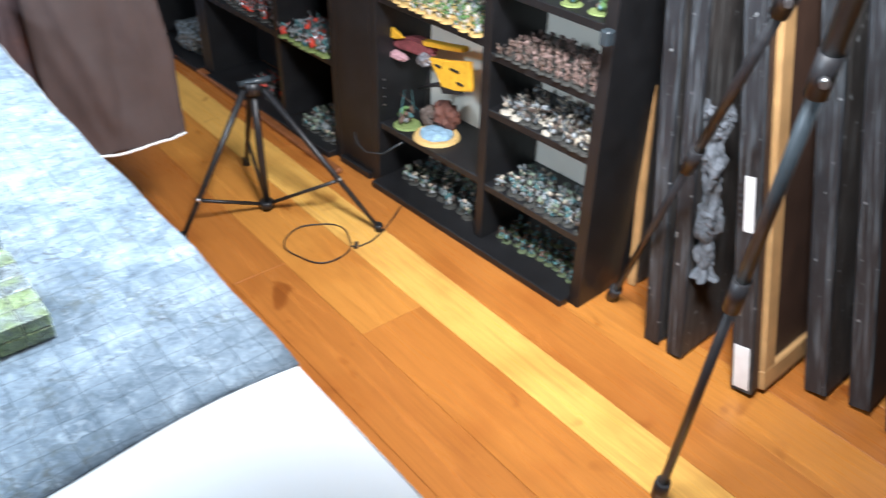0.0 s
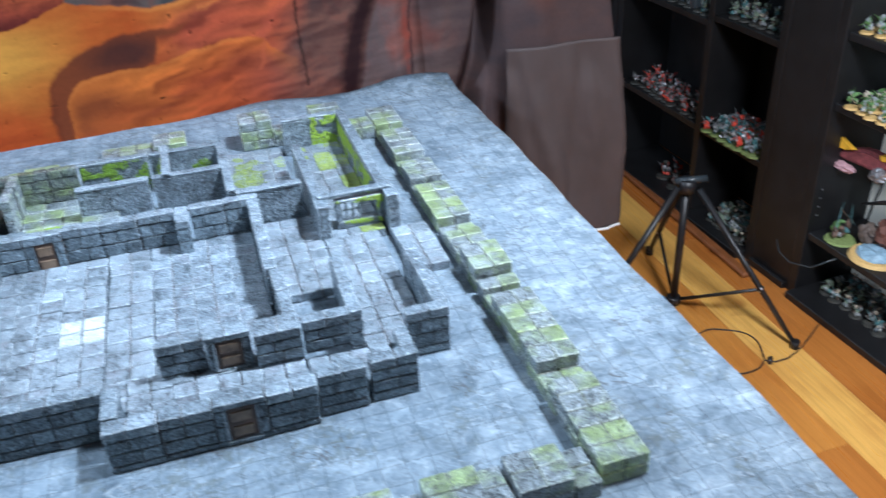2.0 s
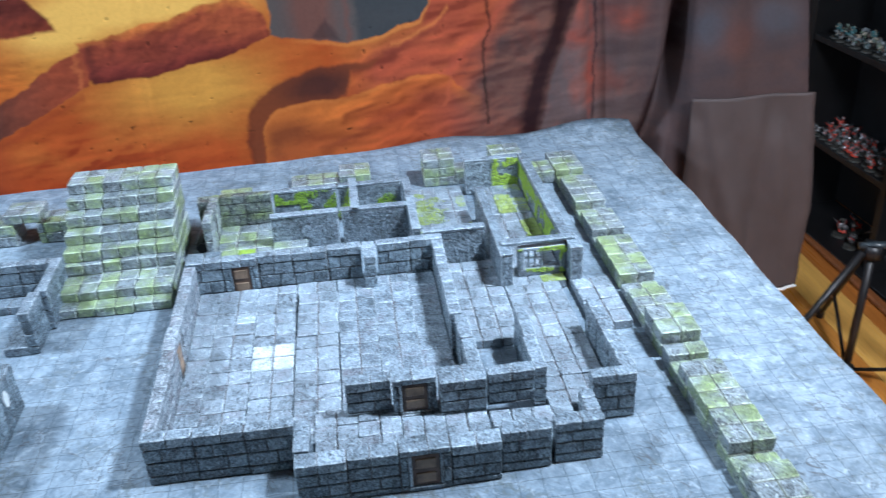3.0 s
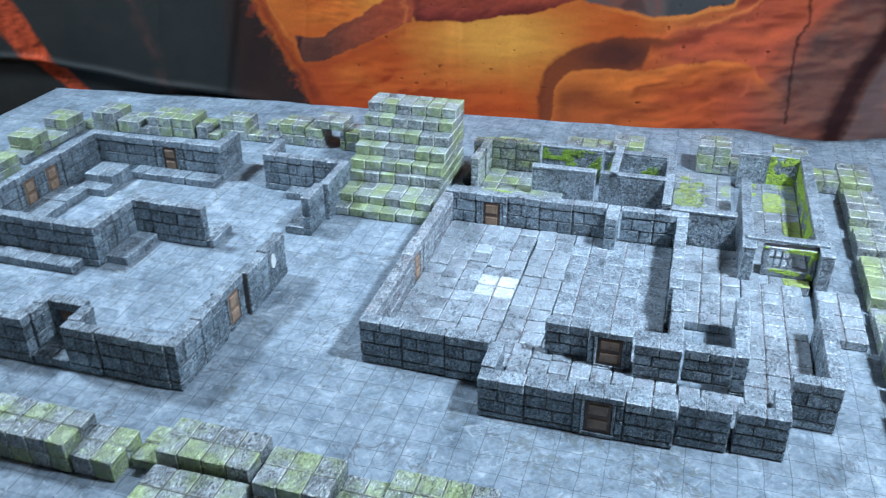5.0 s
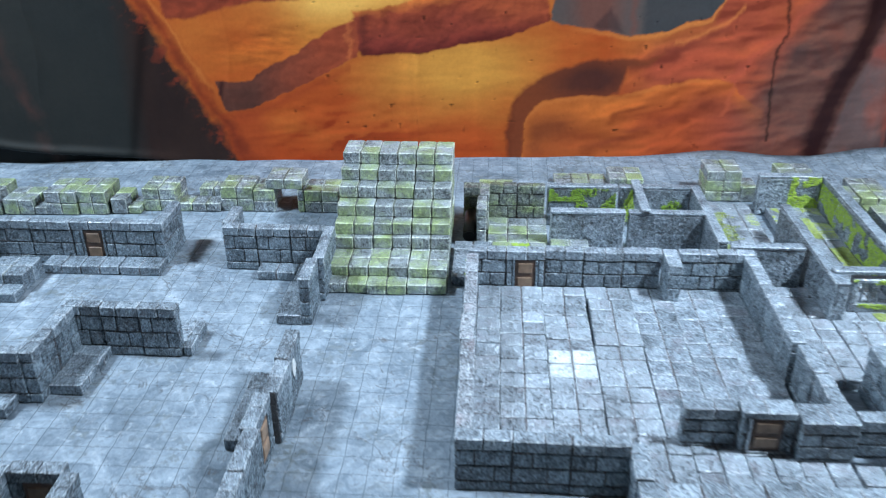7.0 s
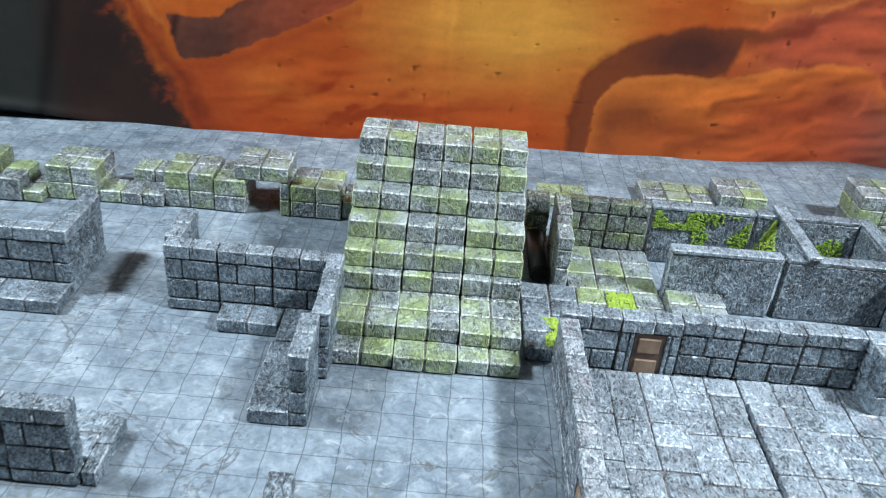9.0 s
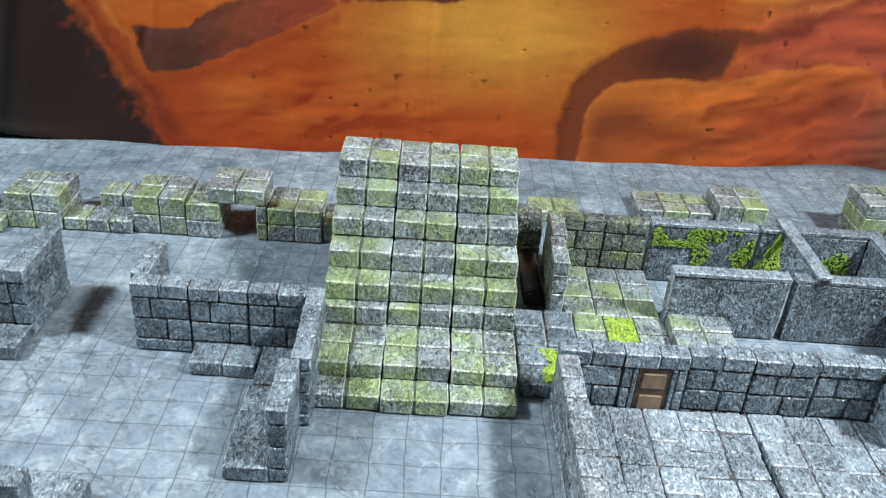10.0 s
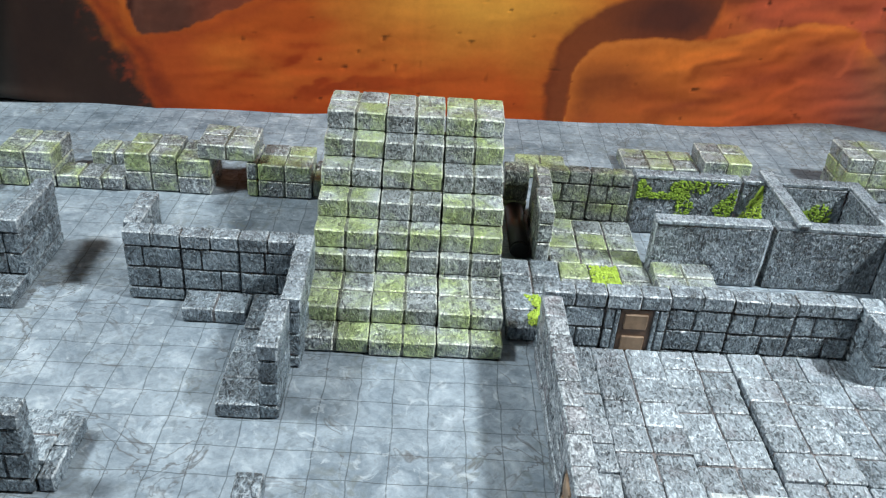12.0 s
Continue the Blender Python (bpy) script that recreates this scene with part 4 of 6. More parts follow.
def wall_section(cx, cy, length, thick, height, along, z=0.0, door="", mat=None, label="", group="dungeon walls", name="dungeon_wall", foot=0.45, ends=(False, False)):
    """One wall piece: courses of single stones round a dark core. along: 'x' or 'y'."""
    face = mat or STONE_BRICK_SHADED
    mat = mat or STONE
    root = base_at(name, cx, cy, z, label or WALL_LABEL, "terrain wall", group)
    root.rotation_euler[2] = radians(RNG.uniform(-0.6, 0.6))
    height += RNG.uniform(-0.03, 0.03)

    def put(nm, m, a, zc, la, t, h, bev=0.035, uneven=True, off=0.0):
        if along == "x":
            return block(nm, root, m, a, off, zc, la, t, h, bev, uneven)
        return block(nm, root, m, off, a, zc, t, la, h, bev, uneven)

    L, T, H = length, thick, height
    gap = 0.052
    top = H - 0.52
    gate = door and foot < 0.4          # the taller doors of the front range stand proud under a thin cap
    if gate:
        T, H, top = T + 0.12, H + 0.10, H - 0.24
    a0 = -L / 2 + (0.07 if ends[0] else -0.008)
    a1 = L / 2 - (0.07 if ends[1] else -0.008)
    put("core", GROOVE, (a0 + a1) / 2, H * 0.49, a1 - a0, T - 0.13, H * 0.96, 0.02, False)
    rows = [(foot, foot + (top - foot) / 2), (foot + (top - foot) / 2, top)]
    if door:
        w, sill = 1.12 if gate else 1.02, min(foot, 0.24)
        jamb, trim = 0.13, STONE if gate else face
        side = (L - w) / 2 - jamb
        for s in (-1, 1):
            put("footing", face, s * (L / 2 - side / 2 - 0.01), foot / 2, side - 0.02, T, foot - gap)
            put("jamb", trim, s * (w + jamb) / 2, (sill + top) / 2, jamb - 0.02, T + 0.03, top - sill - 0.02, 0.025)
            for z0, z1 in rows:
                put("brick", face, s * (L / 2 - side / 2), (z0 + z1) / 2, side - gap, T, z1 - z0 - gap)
        put("sill", trim, 0, sill / 2, w + 2 * jamb - 0.03, T + 0.05, sill - 0.02, 0.03)
        tall = top - sill - 0.02
        leaf = put("door", WOOD_DOOR_PALE if door == "pale" else WOOD_DOOR, 0, (sill + top) / 2, w - 0.02, T - 0.09, tall, 0.03, False)
        tagged(leaf, "small brown plank door")
        high = tall * 0.32
        for zz in (-0.235 * tall, 0.235 * tall):
            for s in (-1, 1):
                panel = new("panel", chamfered(*(((w - 0.32) * U, 0.10 * U, high * U) if along == "x" else (0.10 * U, (w - 0.32) * U, high * U)), 0.03 * U, DOOR_PLANK_PALE if door == "pale" else DOOR_PLANK, 0))
                panel.parent = leaf
                o = s * (T - 0.08) / 2 * U
                panel.location = (0, o, zz * U) if along == "x" else (o, 0, zz * U)
    else:
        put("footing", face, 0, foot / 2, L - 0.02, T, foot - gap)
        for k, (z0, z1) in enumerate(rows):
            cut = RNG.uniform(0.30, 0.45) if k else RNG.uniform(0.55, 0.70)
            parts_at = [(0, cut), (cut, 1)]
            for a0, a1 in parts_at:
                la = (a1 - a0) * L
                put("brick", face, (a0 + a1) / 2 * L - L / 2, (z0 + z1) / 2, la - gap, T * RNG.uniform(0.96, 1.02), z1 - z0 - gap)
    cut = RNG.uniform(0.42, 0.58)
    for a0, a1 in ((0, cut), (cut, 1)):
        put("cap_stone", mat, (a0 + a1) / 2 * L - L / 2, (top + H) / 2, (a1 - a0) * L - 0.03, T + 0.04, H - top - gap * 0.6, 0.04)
    return root


def wall(x0, x1, y0, y1, height=2.5, z=0.0, doors=(), **more):
    """A run of two-inch wall pieces filling a strip of the plan."""
    along = "x" if (x1 - x0) >= (y1 - y0) else "y"
    L = (x1 - x0) if along == "x" else (y1 - y0)
    T = (y1 - y0) if along == "x" else (x1 - x0)
    n = max(1, round(L / 2.05))
    pieces = []
    for k in range(n):
        a = (k + 0.5) * L / n
        jog = RNG.uniform(-0.06, 0.06)
        cx, cy = (x0 + a, (y0 + y1) / 2 + jog) if along == "x" else ((x0 + x1) / 2 + jog, y0 + a)
        kind = ""
        for d in doors:
            if d[0] == k:
                kind = d[1]
        opts = dict(more)
        if kind:
            opts["label"] = "grey cast-stone wall piece with a small brown wooden door"
        pieces.append(wall_section(cx, cy, L / n - 0.02, T, height, along, z, door=kind, ends=(k == 0, k == n - 1), **opts))
    return pieces


def slab_wall(x0, x1, y0, y1, height=2.5, z=0.0, cap=True, mat=None, label=""):
    """A plain rough slab, four inches long, with a narrow paler strip added along its top."""
    mat = mat or ROUGH_SLAB
    root = base_at("slab_wall", (x0 + x1) / 2, (y0 + y1) / 2, z, label or "rough dark grey slab wall with a paler strip along its top", "terrain wall", "rough slab walls")
    w, d = x1 - x0, y1 - y0
    block("slab", root, mat, 0, 0, (height - 0.16) / 2, w - 0.03, d - 0.03, height - 0.16, 0.05)
    if cap:
        block("coping", root, STONE, 0, 0, height - 0.08, w, d + 0.02, 0.16, 0.03)
    return root


SMOOTH_AT = (10.75, 12.95, -7.5, -5.3)    # where four smoother, glossier flagstones lie, paled to raise their highlight


def floor_tile(x, y, w, d, height=0.5, z=0.0, mat=None, label="", group="floor tiles", turn=0.0):
    """A cast floor piece of single inch squares."""
    mat = mat or STONE_FLOOR
    root = base_at("floor_tile", x + w / 2, y + d / 2, z, label or "grey cast-stone floor tile of one-inch flagstones", "floor tile", group)
    root.rotation_euler[2] = radians(RNG.uniform(-0.45, 0.45) + turn)
    block("core", root, GROOVE_FLOOR, 0, 0, height * 0.43, w - 0.06, d - 0.06, height * 0.86, 0.02, False)
    nx, ny = max(1, round(w)), max(1, round(d))
    groove = 0.06
    sx, sy = (w - groove * (nx - 1)) / nx, (d - groove * (ny - 1)) / ny
    for i in range(nx):
        for j in range(ny):
            lift = RNG.uniform(-0.018, 0.018)
            px, py = -w / 2 + sx / 2 + i * (sx + groove), -d / 2 + sy / 2 + j * (sy + groove)
            gx, gy = x + w / 2 + px, y + d / 2 + py
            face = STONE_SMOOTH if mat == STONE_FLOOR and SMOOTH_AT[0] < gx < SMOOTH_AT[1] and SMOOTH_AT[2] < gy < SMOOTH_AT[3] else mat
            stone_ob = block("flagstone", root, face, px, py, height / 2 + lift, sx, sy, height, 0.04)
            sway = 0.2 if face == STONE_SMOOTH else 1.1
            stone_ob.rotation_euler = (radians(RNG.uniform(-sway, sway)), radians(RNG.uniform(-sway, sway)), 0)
    return root


def cube_block(x, y, w, d, height, z=0.0, mat=None, label="", name="ruin_block", turn=0.0, group="mossy ruin blocks"):
    """Ruined masonry made of inch cubes in one or more layers."""
    mat = mat or STONE_MOSS
    root = base_at(name, x + w / 2, y + d / 2, z, label or "ruined block of mossy pale stone cubes on the mat", "ruin block", group)
    root.rotation_euler[2] = radians(turn)
    layers = max(1, round(height / 0.72))
    nx, ny = max(1, round(w)), max(1, round(d))
    groove = 0.06
    sx, sy, sz = (w - groove * (nx - 1)) / nx, (d - groove * (ny - 1)) / ny, height / layers
    block("core", root, GROOVE_MOSS, 0, 0, height * 0.48, w - 0.10, d - 0.10, height * 0.94, 0.02, False)
    for k in range(layers):
        for i in range(nx):
            for j in range(ny):
                block("stone", root, mat, -w / 2 + sx / 2 + i * (sx + groove), -d / 2 + sy / 2 + j * (sy + groove), (k + 0.5) * sz, sx, sy, sz - 0.02, 0.045)
    return root


def flock(parent, mat, count, spots, size, seed, name="moss"):
    """Tufts of flock: many tiny clumps. spots: function of two randoms giving a place in inches, or None."""
    rng = random.Random(seed)
    verts, faces = [], []
    tries = 0
    made = 0
    while made < count and tries < count * 12:
        tries += 1
        p = spots(rng.random(), rng.random())
        if p is None:
            continue
        made += 1
        r = size * rng.uniform(0.5, 1.2) * U
        c = Vector(p) * U
        rot = Euler((rng.uniform(0, 6), rng.uniform(0, 6), rng.uniform(0, 6))).to_matrix()
        n = len(verts)
        for v in ((1, 0, 0), (-1, 0, 0), (0, 1, 0), (0, -1, 0), (0, 0, 1), (0, 0, -1)):
            verts.append(c + rot @ Vector(v) * r * rng.uniform(0.7, 1.2))
        for f in ((0, 2, 4), (2, 1, 4), (1, 3, 4), (3, 0, 4), (2, 0, 5), (1, 2, 5), (3, 1, 5), (0, 3, 5)):
            faces.append([n + k for k in f])
    me = bpy.data.meshes.new(name)
    me.from_pydata([tuple(v) for v in verts], [], faces)
    me.materials.append(mat)
    ob = new(name, me)
    ob.parent = parent
    return tagged(ob, "", "", "", "stuff")


def floor_moss(parent, x0, x1, y0, y1, z, seed, cover=0.5, count=700, mat=None, size=0.07):
    def spot(a, b):
        x, y = x0 + (x1 - x0) * a, y0 + (y1 - y0) * b
        if noise.fractal(Vector((x * 0.55, y * 0.55, seed * 3.1)), 1.0, 2.0, 3) > 0.35 - 0.7 * cover:
            return (x, y, z)
        return None
    return flock(parent, mat or MOSS_BRIGHT, count, spot, size, seed)


def wall_moss(parent, axis, place, a0, a1, z0, z1, seed, cover=0.5, count=350, mat=None, size=0.065):
    """Flock on an upright face. axis: the face's normal axis ('x' or 'y') and place its coordinate, local to the parent."""
    def spot(a, b):
        s, z = a0 + (a1 - a0) * a, z0 + (z1 - z0) * b
        if noise.fractal(Vector((s * 0.7, z * 0.7, seed * 2.3)), 1.0, 2.0, 3) > 0.35 - 0.7 * cover:
            return (place, s, z) if axis == "x" else (s, place, z)
        return None
    return flock(parent, mat or MOSS_DARK, count, spot, size, seed)


# ---------------------------------------------------------------- great stair
def build_stair():
    treads = (0.85, 2.0, 0.35, 0.85, 0.85, 0.85, 0.85, 2.0)
    rises = (0.55, 0.55, 0.66, 0.66, 0.66, 0.66, 0.66, 0.66)
    back = sum(treads)
    y, z = 0.0, 0.0
    for tread, rise in zip(treads, rises):
        for col in range(3):
            slip = RNG.uniform(-0.10, 0.08)
            turned = radians(RNG.uniform(-0.7, 0.7))
            root = base_at("stair_block", col * 2.03 + 1.0, y + slip, z, "mossy pale stone stair block stacked in the great stair", "stair block", "great stair")
            root.rotation_euler[2] = turned
            depth = back - y
            front = 2 if tread > 1.5 else 1
            for i in (-0.512, 0.512):
                for j in range(front):
                    block("stone", root, STONE_MOSS, i, j + 0.5, rise / 2 + RNG.uniform(-0.01, 0.01), 0.955, 0.965, rise - 0.012, 0.045)
                rest = depth - front - slip
                if rest > 0.1:
                    n = max(1, round(rest / 2))
                    for k in range(n):
                        block("stone", root, STONE_MOSS, i, front + (k + 0.5) * rest / n, rise / 2, 0.955, rest / n - 0.03, rise - 0.012, 0.045)
            block("core", root, GROOVE_MOSS, 0, depth / 2, rise * 0.475, 1.86, depth - 0.14, rise * 0.93, 0.02, False)
        y += tread
        z += rise


build_stair()

# ---------------------------------------------------------------- left rooms
wall(-18.5, -9.6, 2.5, 3.05, doors=((2, "dark"),))
wall(-9.6, -9.05, 2.5, 5.4)
wall(-19.05, -18.5, -9.6, 3.05, doors=((2, "pale"), (3, "pale")))
wall(-18.5, -10.55, -9.6, -9.05, doors=((0, "dark"),))
wall(-10.55, -10.0, -9.6, -5.95)
wall(-10.55, -5.38, -5.95, -5.4)
SLAB_LABEL = "low grey stone slab of one-inch flagstones beside a wall"
for x, y, w, d in ((-19.0, -10.65, 2.0, 1.0), (-17.0, -10.65, 2.0, 1.0), (-15.0, -10.65, 2.0, 1.0), (-13.0, -10.65, 2.0, 1.0),
                   (-10.0, -9.0, 1.4, 1.5), (-10.0, -7.5, 1.4, 1.5), (-6.4, -5.36, 1.02, 1.75), (-5.35, -5.93, 0.40, 1.06), (-5.35, -4.85, 0.40, 1.08), (-15.35, 1.3, 2.0, 1.15),
                   (-13.3, 1.3, 2.0, 1.15), (-11.2, 1.3, 2.1, 1.15), (-17.4, -1.75, 2.1, 1.0), (-18.45, -3.8, 1.9, 2.0),
                   (-18.45, -5.9, 1.9, 2.0), (-18.45, -7.9, 1.9, 2.0)):
    floor_tile(x, y, w, d, 0.5, mat=STONE, label=SLAB_LABEL, group="low slabs")
cube_block(-17.4, -0.7, 2.1, 2.0, 1.0, mat=STONE, label="raised grey stone dais of flagstones beside a wall", name="dais_block", group="low slabs")
# the short L of walls beside the stair
wall(-5.8, -0.4, 2.2, 2.75)
wall(-5.85, -5.3, 2.77, 4.85)
wall(-0.38, 0.12, -0.85, 2.75)
wall(-0.62, -0.10, -3.05, -0.87)
floor_tile(-3.85, 1.15, 2.0, 1.0, 0.5, mat=STONE, label=SLAB_LABEL, group="low slabs")
floor_tile(-1.75, 0.35, 1.3, 1.8, 0.5, mat=STONE, label=SLAB_LABEL, group="low slabs")
floor_tile(-1.85, -3.05, 1.2, 1.1, 0.5, mat=STONE, label=SLAB_LABEL, group="low slabs")
floor_tile(-1.85, -1.95, 1.2, 1.1, 0.5, mat=STONE, label=SLAB_LABEL, group="low slabs")
floor_tile(-1.85, -0.83, 1.25, 1.15, 0.5, mat=STONE, label=SLAB_LABEL, group="low slabs")
# front left room
long_wall = wall(-0.25, 0.30, -18.0, -7.3, doors=((2, "pale"),))
for k, dx in ((2, -0.16), (3, 0.12), (4, 0.10)):
    long_wall[k].location[0] += dx * U
chip = bmesh.new()
rim = [chip.verts.new((0, (0.24 + 0.09 * noise.noise(Vector((3.1 * math.cos(a), 3.1 * math.sin(a), 0.7)))) * math.cos(a) * U, 0.42 * math.sin(a) * U)) for a in (k * math.tau / 14 for k in range(14))]
chip.faces.new(rim)
ext = bmesh.ops.extrude_face_region(chip, geom=chip.faces[:])
bmesh.ops.translate(chip, verts=[g for g in ext["geom"] if isinstance(g, bmesh.types.BMVert)], vec=(0.05 * U, 0, 0))
bmesh.ops.recalc_face_normals(chip, faces=chip.faces[:])
bare = part("bare_patch", chip, PATCH_WHITE, long_wall[4], "small irregular white patch on the wall face")
bare.location = (0.27 * U, -0.45 * U, 1.62 * U)
for y in (-12.05, -9.8):
    floor_tile(-1.72, y, 1.42, 2.2, 0.5, mat=STONE, label=SLAB_LABEL, group="low slabs")
wall(-5.55, -0.25, -18.0, -17.45)
wall(-5.55, -5.0, -17.43, -16.2)
wall(-7.55, -5.57, -16.25, -15.7, doors=((0, "dark"),))
wall(-8.1, -7.57, -17.43, -15.9)
wall(-13.6, -7.57, -18.0, -17.45)
floor_tile(-7.5, -18.0, 1.9, 1.7, 0.5, mat=STONE, label=SLAB_LABEL, group="low slabs")

# ---------------------------------------------------------------- great room on the right
wall(7.1, 7.65, -13.2, 0.35, height=2.35, doors=((3, "pale"),), mat=STONE_WARM)
wall(7.1, 13.25, -13.75, -13.2, height=2.35)
wall(7.1, 16.6, 0.37, 0.95, height=2.45, doors=((1, "dark"),))
wall(16.7, 17.35, -0.9, 0.95, height=2.45)
wall(17.4, 21.1, 0.45, 1.0, height=2.45)
wall(20.5, 21.05, -7.2, 0.42, height=2.45)
wall(20.75, 21.3, -11.2, -7.25, height=2.45)


def lay_floor(x0, x1, y0, y1, height, mat=None, jump=0.03, label=""):
    nx, ny = max(1, round((x1 - x0) / 2.03)), max(1, round((y1 - y0) / 2.03))
    for i in range(nx):
        for j in range(ny):
            w, d = (x1 - x0) / nx, (y1 - y0) / ny
            floor_tile(x0 + i * w + 0.01, y0 + j * d + 0.01, w - 0.02, d - 0.02, height + RNG.uniform(-jump, jump), mat=mat, label=label)


def lay_column(x, w, y_far, y_near, height, slide, mat=None, shifts=None):
    """One column of two-inch tiles from the back of the room forwards; shifts: tile number to (dx, turn, lift)."""
    y, n = y_far, 0
    while y - y_near > 0.4:
        d = min(2.02 if n or not slide else slide, y - y_near)
        dx, turn, lift = (shifts or {}).get(n, (0.0, 0.0, 0.0))
        floor_tile(x + 0.004 + dx, y - d + 0.004, w - 0.008, d - 0.008, height + lift + RNG.uniform(-0.025, 0.025), mat=mat, turn=turn)
        y, n = y - d, n + 1


lay_column(7.64, 1.10, 0.33, -13.15, 0.48, 1.1)
lay_column(8.74, 2.06, 0.33, -13.15, 0.49, 1.35)
lay_column(10.82, 2.05, 0.33, -13.15, 0.50, 1.69, shifts={1: (-0.03, 1.2, 0.0), 2: (0.0, 0.5, -0.02), 3: (0.0, 0.0, 0.04)})
lay_column(12.92, 2.12, 0.33, -13.15, 0.51, 1.15, shifts={1: (0.07, -1.0, 0.04), 2: (0.05, 0.5, 0.03)})
lay_column(15.10, 1.92, 0.33, -11.2, 0.48, 1.2, STONE_WORN)
lay_column(17.02, 1.94, 0.33, -11.2, 0.49, 1.8, STONE_WORN)
lay_column(18.96, 1.50, 0.33, -11.2, 0.48, 1.4, STONE_WORN)
# front range
wall(13.2, 21.35, -15.85, -15.1, height=2.05, doors=((2, "dark"),), foot=0.3)
wall(13.25, 13.85, -15.08, -13.2, height=2.05)
wall(21.4, 23.45, -15.45, -14.75, height=2.1)
wall(23.6, 25.65, -15.4, -14.75, height=2.1)
wall(25.1, 25.65, -14.73, -13.4, height=2.1)
wall(25.75, 27.75, -13.1, -12.5, height=2.35)
wall(27.15, 27.75, -12.48, -6.95, height=2.35)
lay_floor(13.9, 21.3, -15.05, -11.25, 0.75)
lay_floor(21.4, 25.0, -14.7, -12.5, 0.75)
lay_floor(24.1, 27.1, -12.4, -2.2, 0.55)
lay_floor(21.1, 24.05, -6.95, 0.9, 0.5)
floor_tile(27.8, -6.6, 2.0, 2.2, 0.5)
floor_tile(27.8, -4.35, 2.0, 2.2, 0.5)
wall(15.3, 17.3, -11.8, -11.2, height=1.75, z=0.78, foot=0.1)
wall(17.3, 19.25, -12.0, -11.3, height=1.75, z=0.78, doors=((0, "dark"),), foot=0.1)
wall(19.3, 21.35, -12.45, -11.3, height=1.75, z=0.78, foot=0.1)
wall(21.4, 23.5, -12.2, -11.6, height=1.75, z=0.78, foot=0.1)
wall(23.55, 24.1, -12.0, -7.1, height=2.4)

# ---------------------------------------------------------------- overgrown rooms at the back
slab_wall(11.4, 15.4, 5.0, 5.5)
slab_wall(15.6, 19.55, 5.0, 5.5)
slab_wall(19.55, 20.05, 1.75, 6.0)
slab_wall(20.1, 23.65, 1.2, 1.75)
wall(8.02, 11.3, 8.4, 8.95, mat=STONE_MOSS_DARK, label="brick wall piece stained with moss at the back of the overgrown room")
wall(7.5, 8.0, 5.15, 8.95, mat=STONE_MOSS_LIGHT, label="brick wall piece stained with moss at the back of the overgrown room")
bw = slab_wall(11.4, 15.4, 8.5, 9.0, label="rough dark slab wall with clumps of green moss")
wall_moss(bw, "y", -0.27, -1.9, -0.1, 1.55, 2.3, 3, 0.85, 380)
wall_moss(bw, "y", -0.27, -0.3, 1.9, 0.6, 2.35, 4, 0.75, 420)
bw = slab_wall(15.5, 19.5, 8.5, 9.0, label="rough dark slab wall with clumps of green moss")
flock(bw, MOSS_BRIGHT, 420, lambda a, b: (-1.55 + 0.25 * b + (a - 0.5) * 1.3 * (1 - b), -0.27, 0.35 + 1.95 * b), 0.06, 6)
wall_moss(bw, "y", -0.27, 0.4, 1.6, 0.5, 2.3, 7, 0.75, 320)
slab_wall(19.55, 20.05, 6.05, 9.0)
beam = base_at("stone_beam", 16.45, 7.1, 2.5, "pale stone beam laid across two slab walls", "beam")
block("bar", beam, STONE, 0, 0, 0.1, 0.5, 4.3, 0.2, 0.04)
block("socket", beam, MORTAR, 0, -2.16, 0.04, 0.3, 0.05, 0.12, 0.02)
MOSSY_TILE = "cast-stone floor tile overgrown with yellow-green moss"
for x, y, w, d in ((8.05, 5.2, 3.3, 3.15), (8.3, 1.1, 3.1, 2.0), (8.3, 3.15, 3.1, 2.0)):
    floor_tile(x, y, w, d, 0.5, mat=STONE_MOSS, label=MOSSY_TILE, group="mossy floor tiles")
t = floor_tile(6.25, 3.2, 2.0, 2.0, 0.5, mat=STONE, label=MOSSY_TILE, group="mossy floor tiles")
t = floor_tile(6.25, 1.1, 2.0, 2.0, 0.5, mat=STONE, label=MOSSY_TILE, group="mossy floor tiles")
floor_moss(t, -0.3, 0.6, -0.9, 0.8, 0.53, 12, 0.85, 420)
patch_moss = base_at("moss_patch", 9.9, 4.2, 0.5, "small flat patch of lime flock on a floor tile", "moss")
floor_moss(patch_moss, -0.55, 0.40, -0.75, 0.75, 0.02, 14, 1.2, 520)
cube_block(11.45, 3.0, 2.0, 1.95, 0.9, mat=STONE_MOSS, label="low pale stone block with traces of moss")
# the mossy hall
lay_floor(20.1, 23.6, 1.8, 11.2, 0.5, mat=STONE_FLOOR, label=MOSSY_TILE)
hall = base_at("moss_carpet", 21.85, 8.0, 0.5, "patches of bright lime flock on the hall floor", "moss")
floor_moss(hall, -1.7, 1.7, -3.2, 3.0, 0.012, 21, 0.34, 2000, MOSS_PALE, 0.04)
slab_wall(23.9, 24.45, -0.9, 6.5)
slab_wall(23.9, 27.5, 10.55, 11.1, label="rough dark slab wall with clumps of lime moss")
for k, cover in enumerate((0.15, 0.62, 0.68, 0.85)):
    y = -0.9 + 3.0 * k
    gw = slab_wall(27.55, 28.15, y, y + 3.0, label="rough slab wall, its inner face washed lime green")
    wall_moss(gw, "x", -0.29, -1.47, 1.47, 0.5, 2.1, 31 + 7 * k, cover, 1700, MOSS_BRIGHT, 0.042)
lay_floor(24.5, 27.5, -2.2, 10.5, 0.5, mat=STONE_FLOOR, label=MOSSY_TILE)
carpet = base_at("moss_carpet", 26.0, 4.5, 0.5, "patches of bright lime flock on the green room floor", "moss")
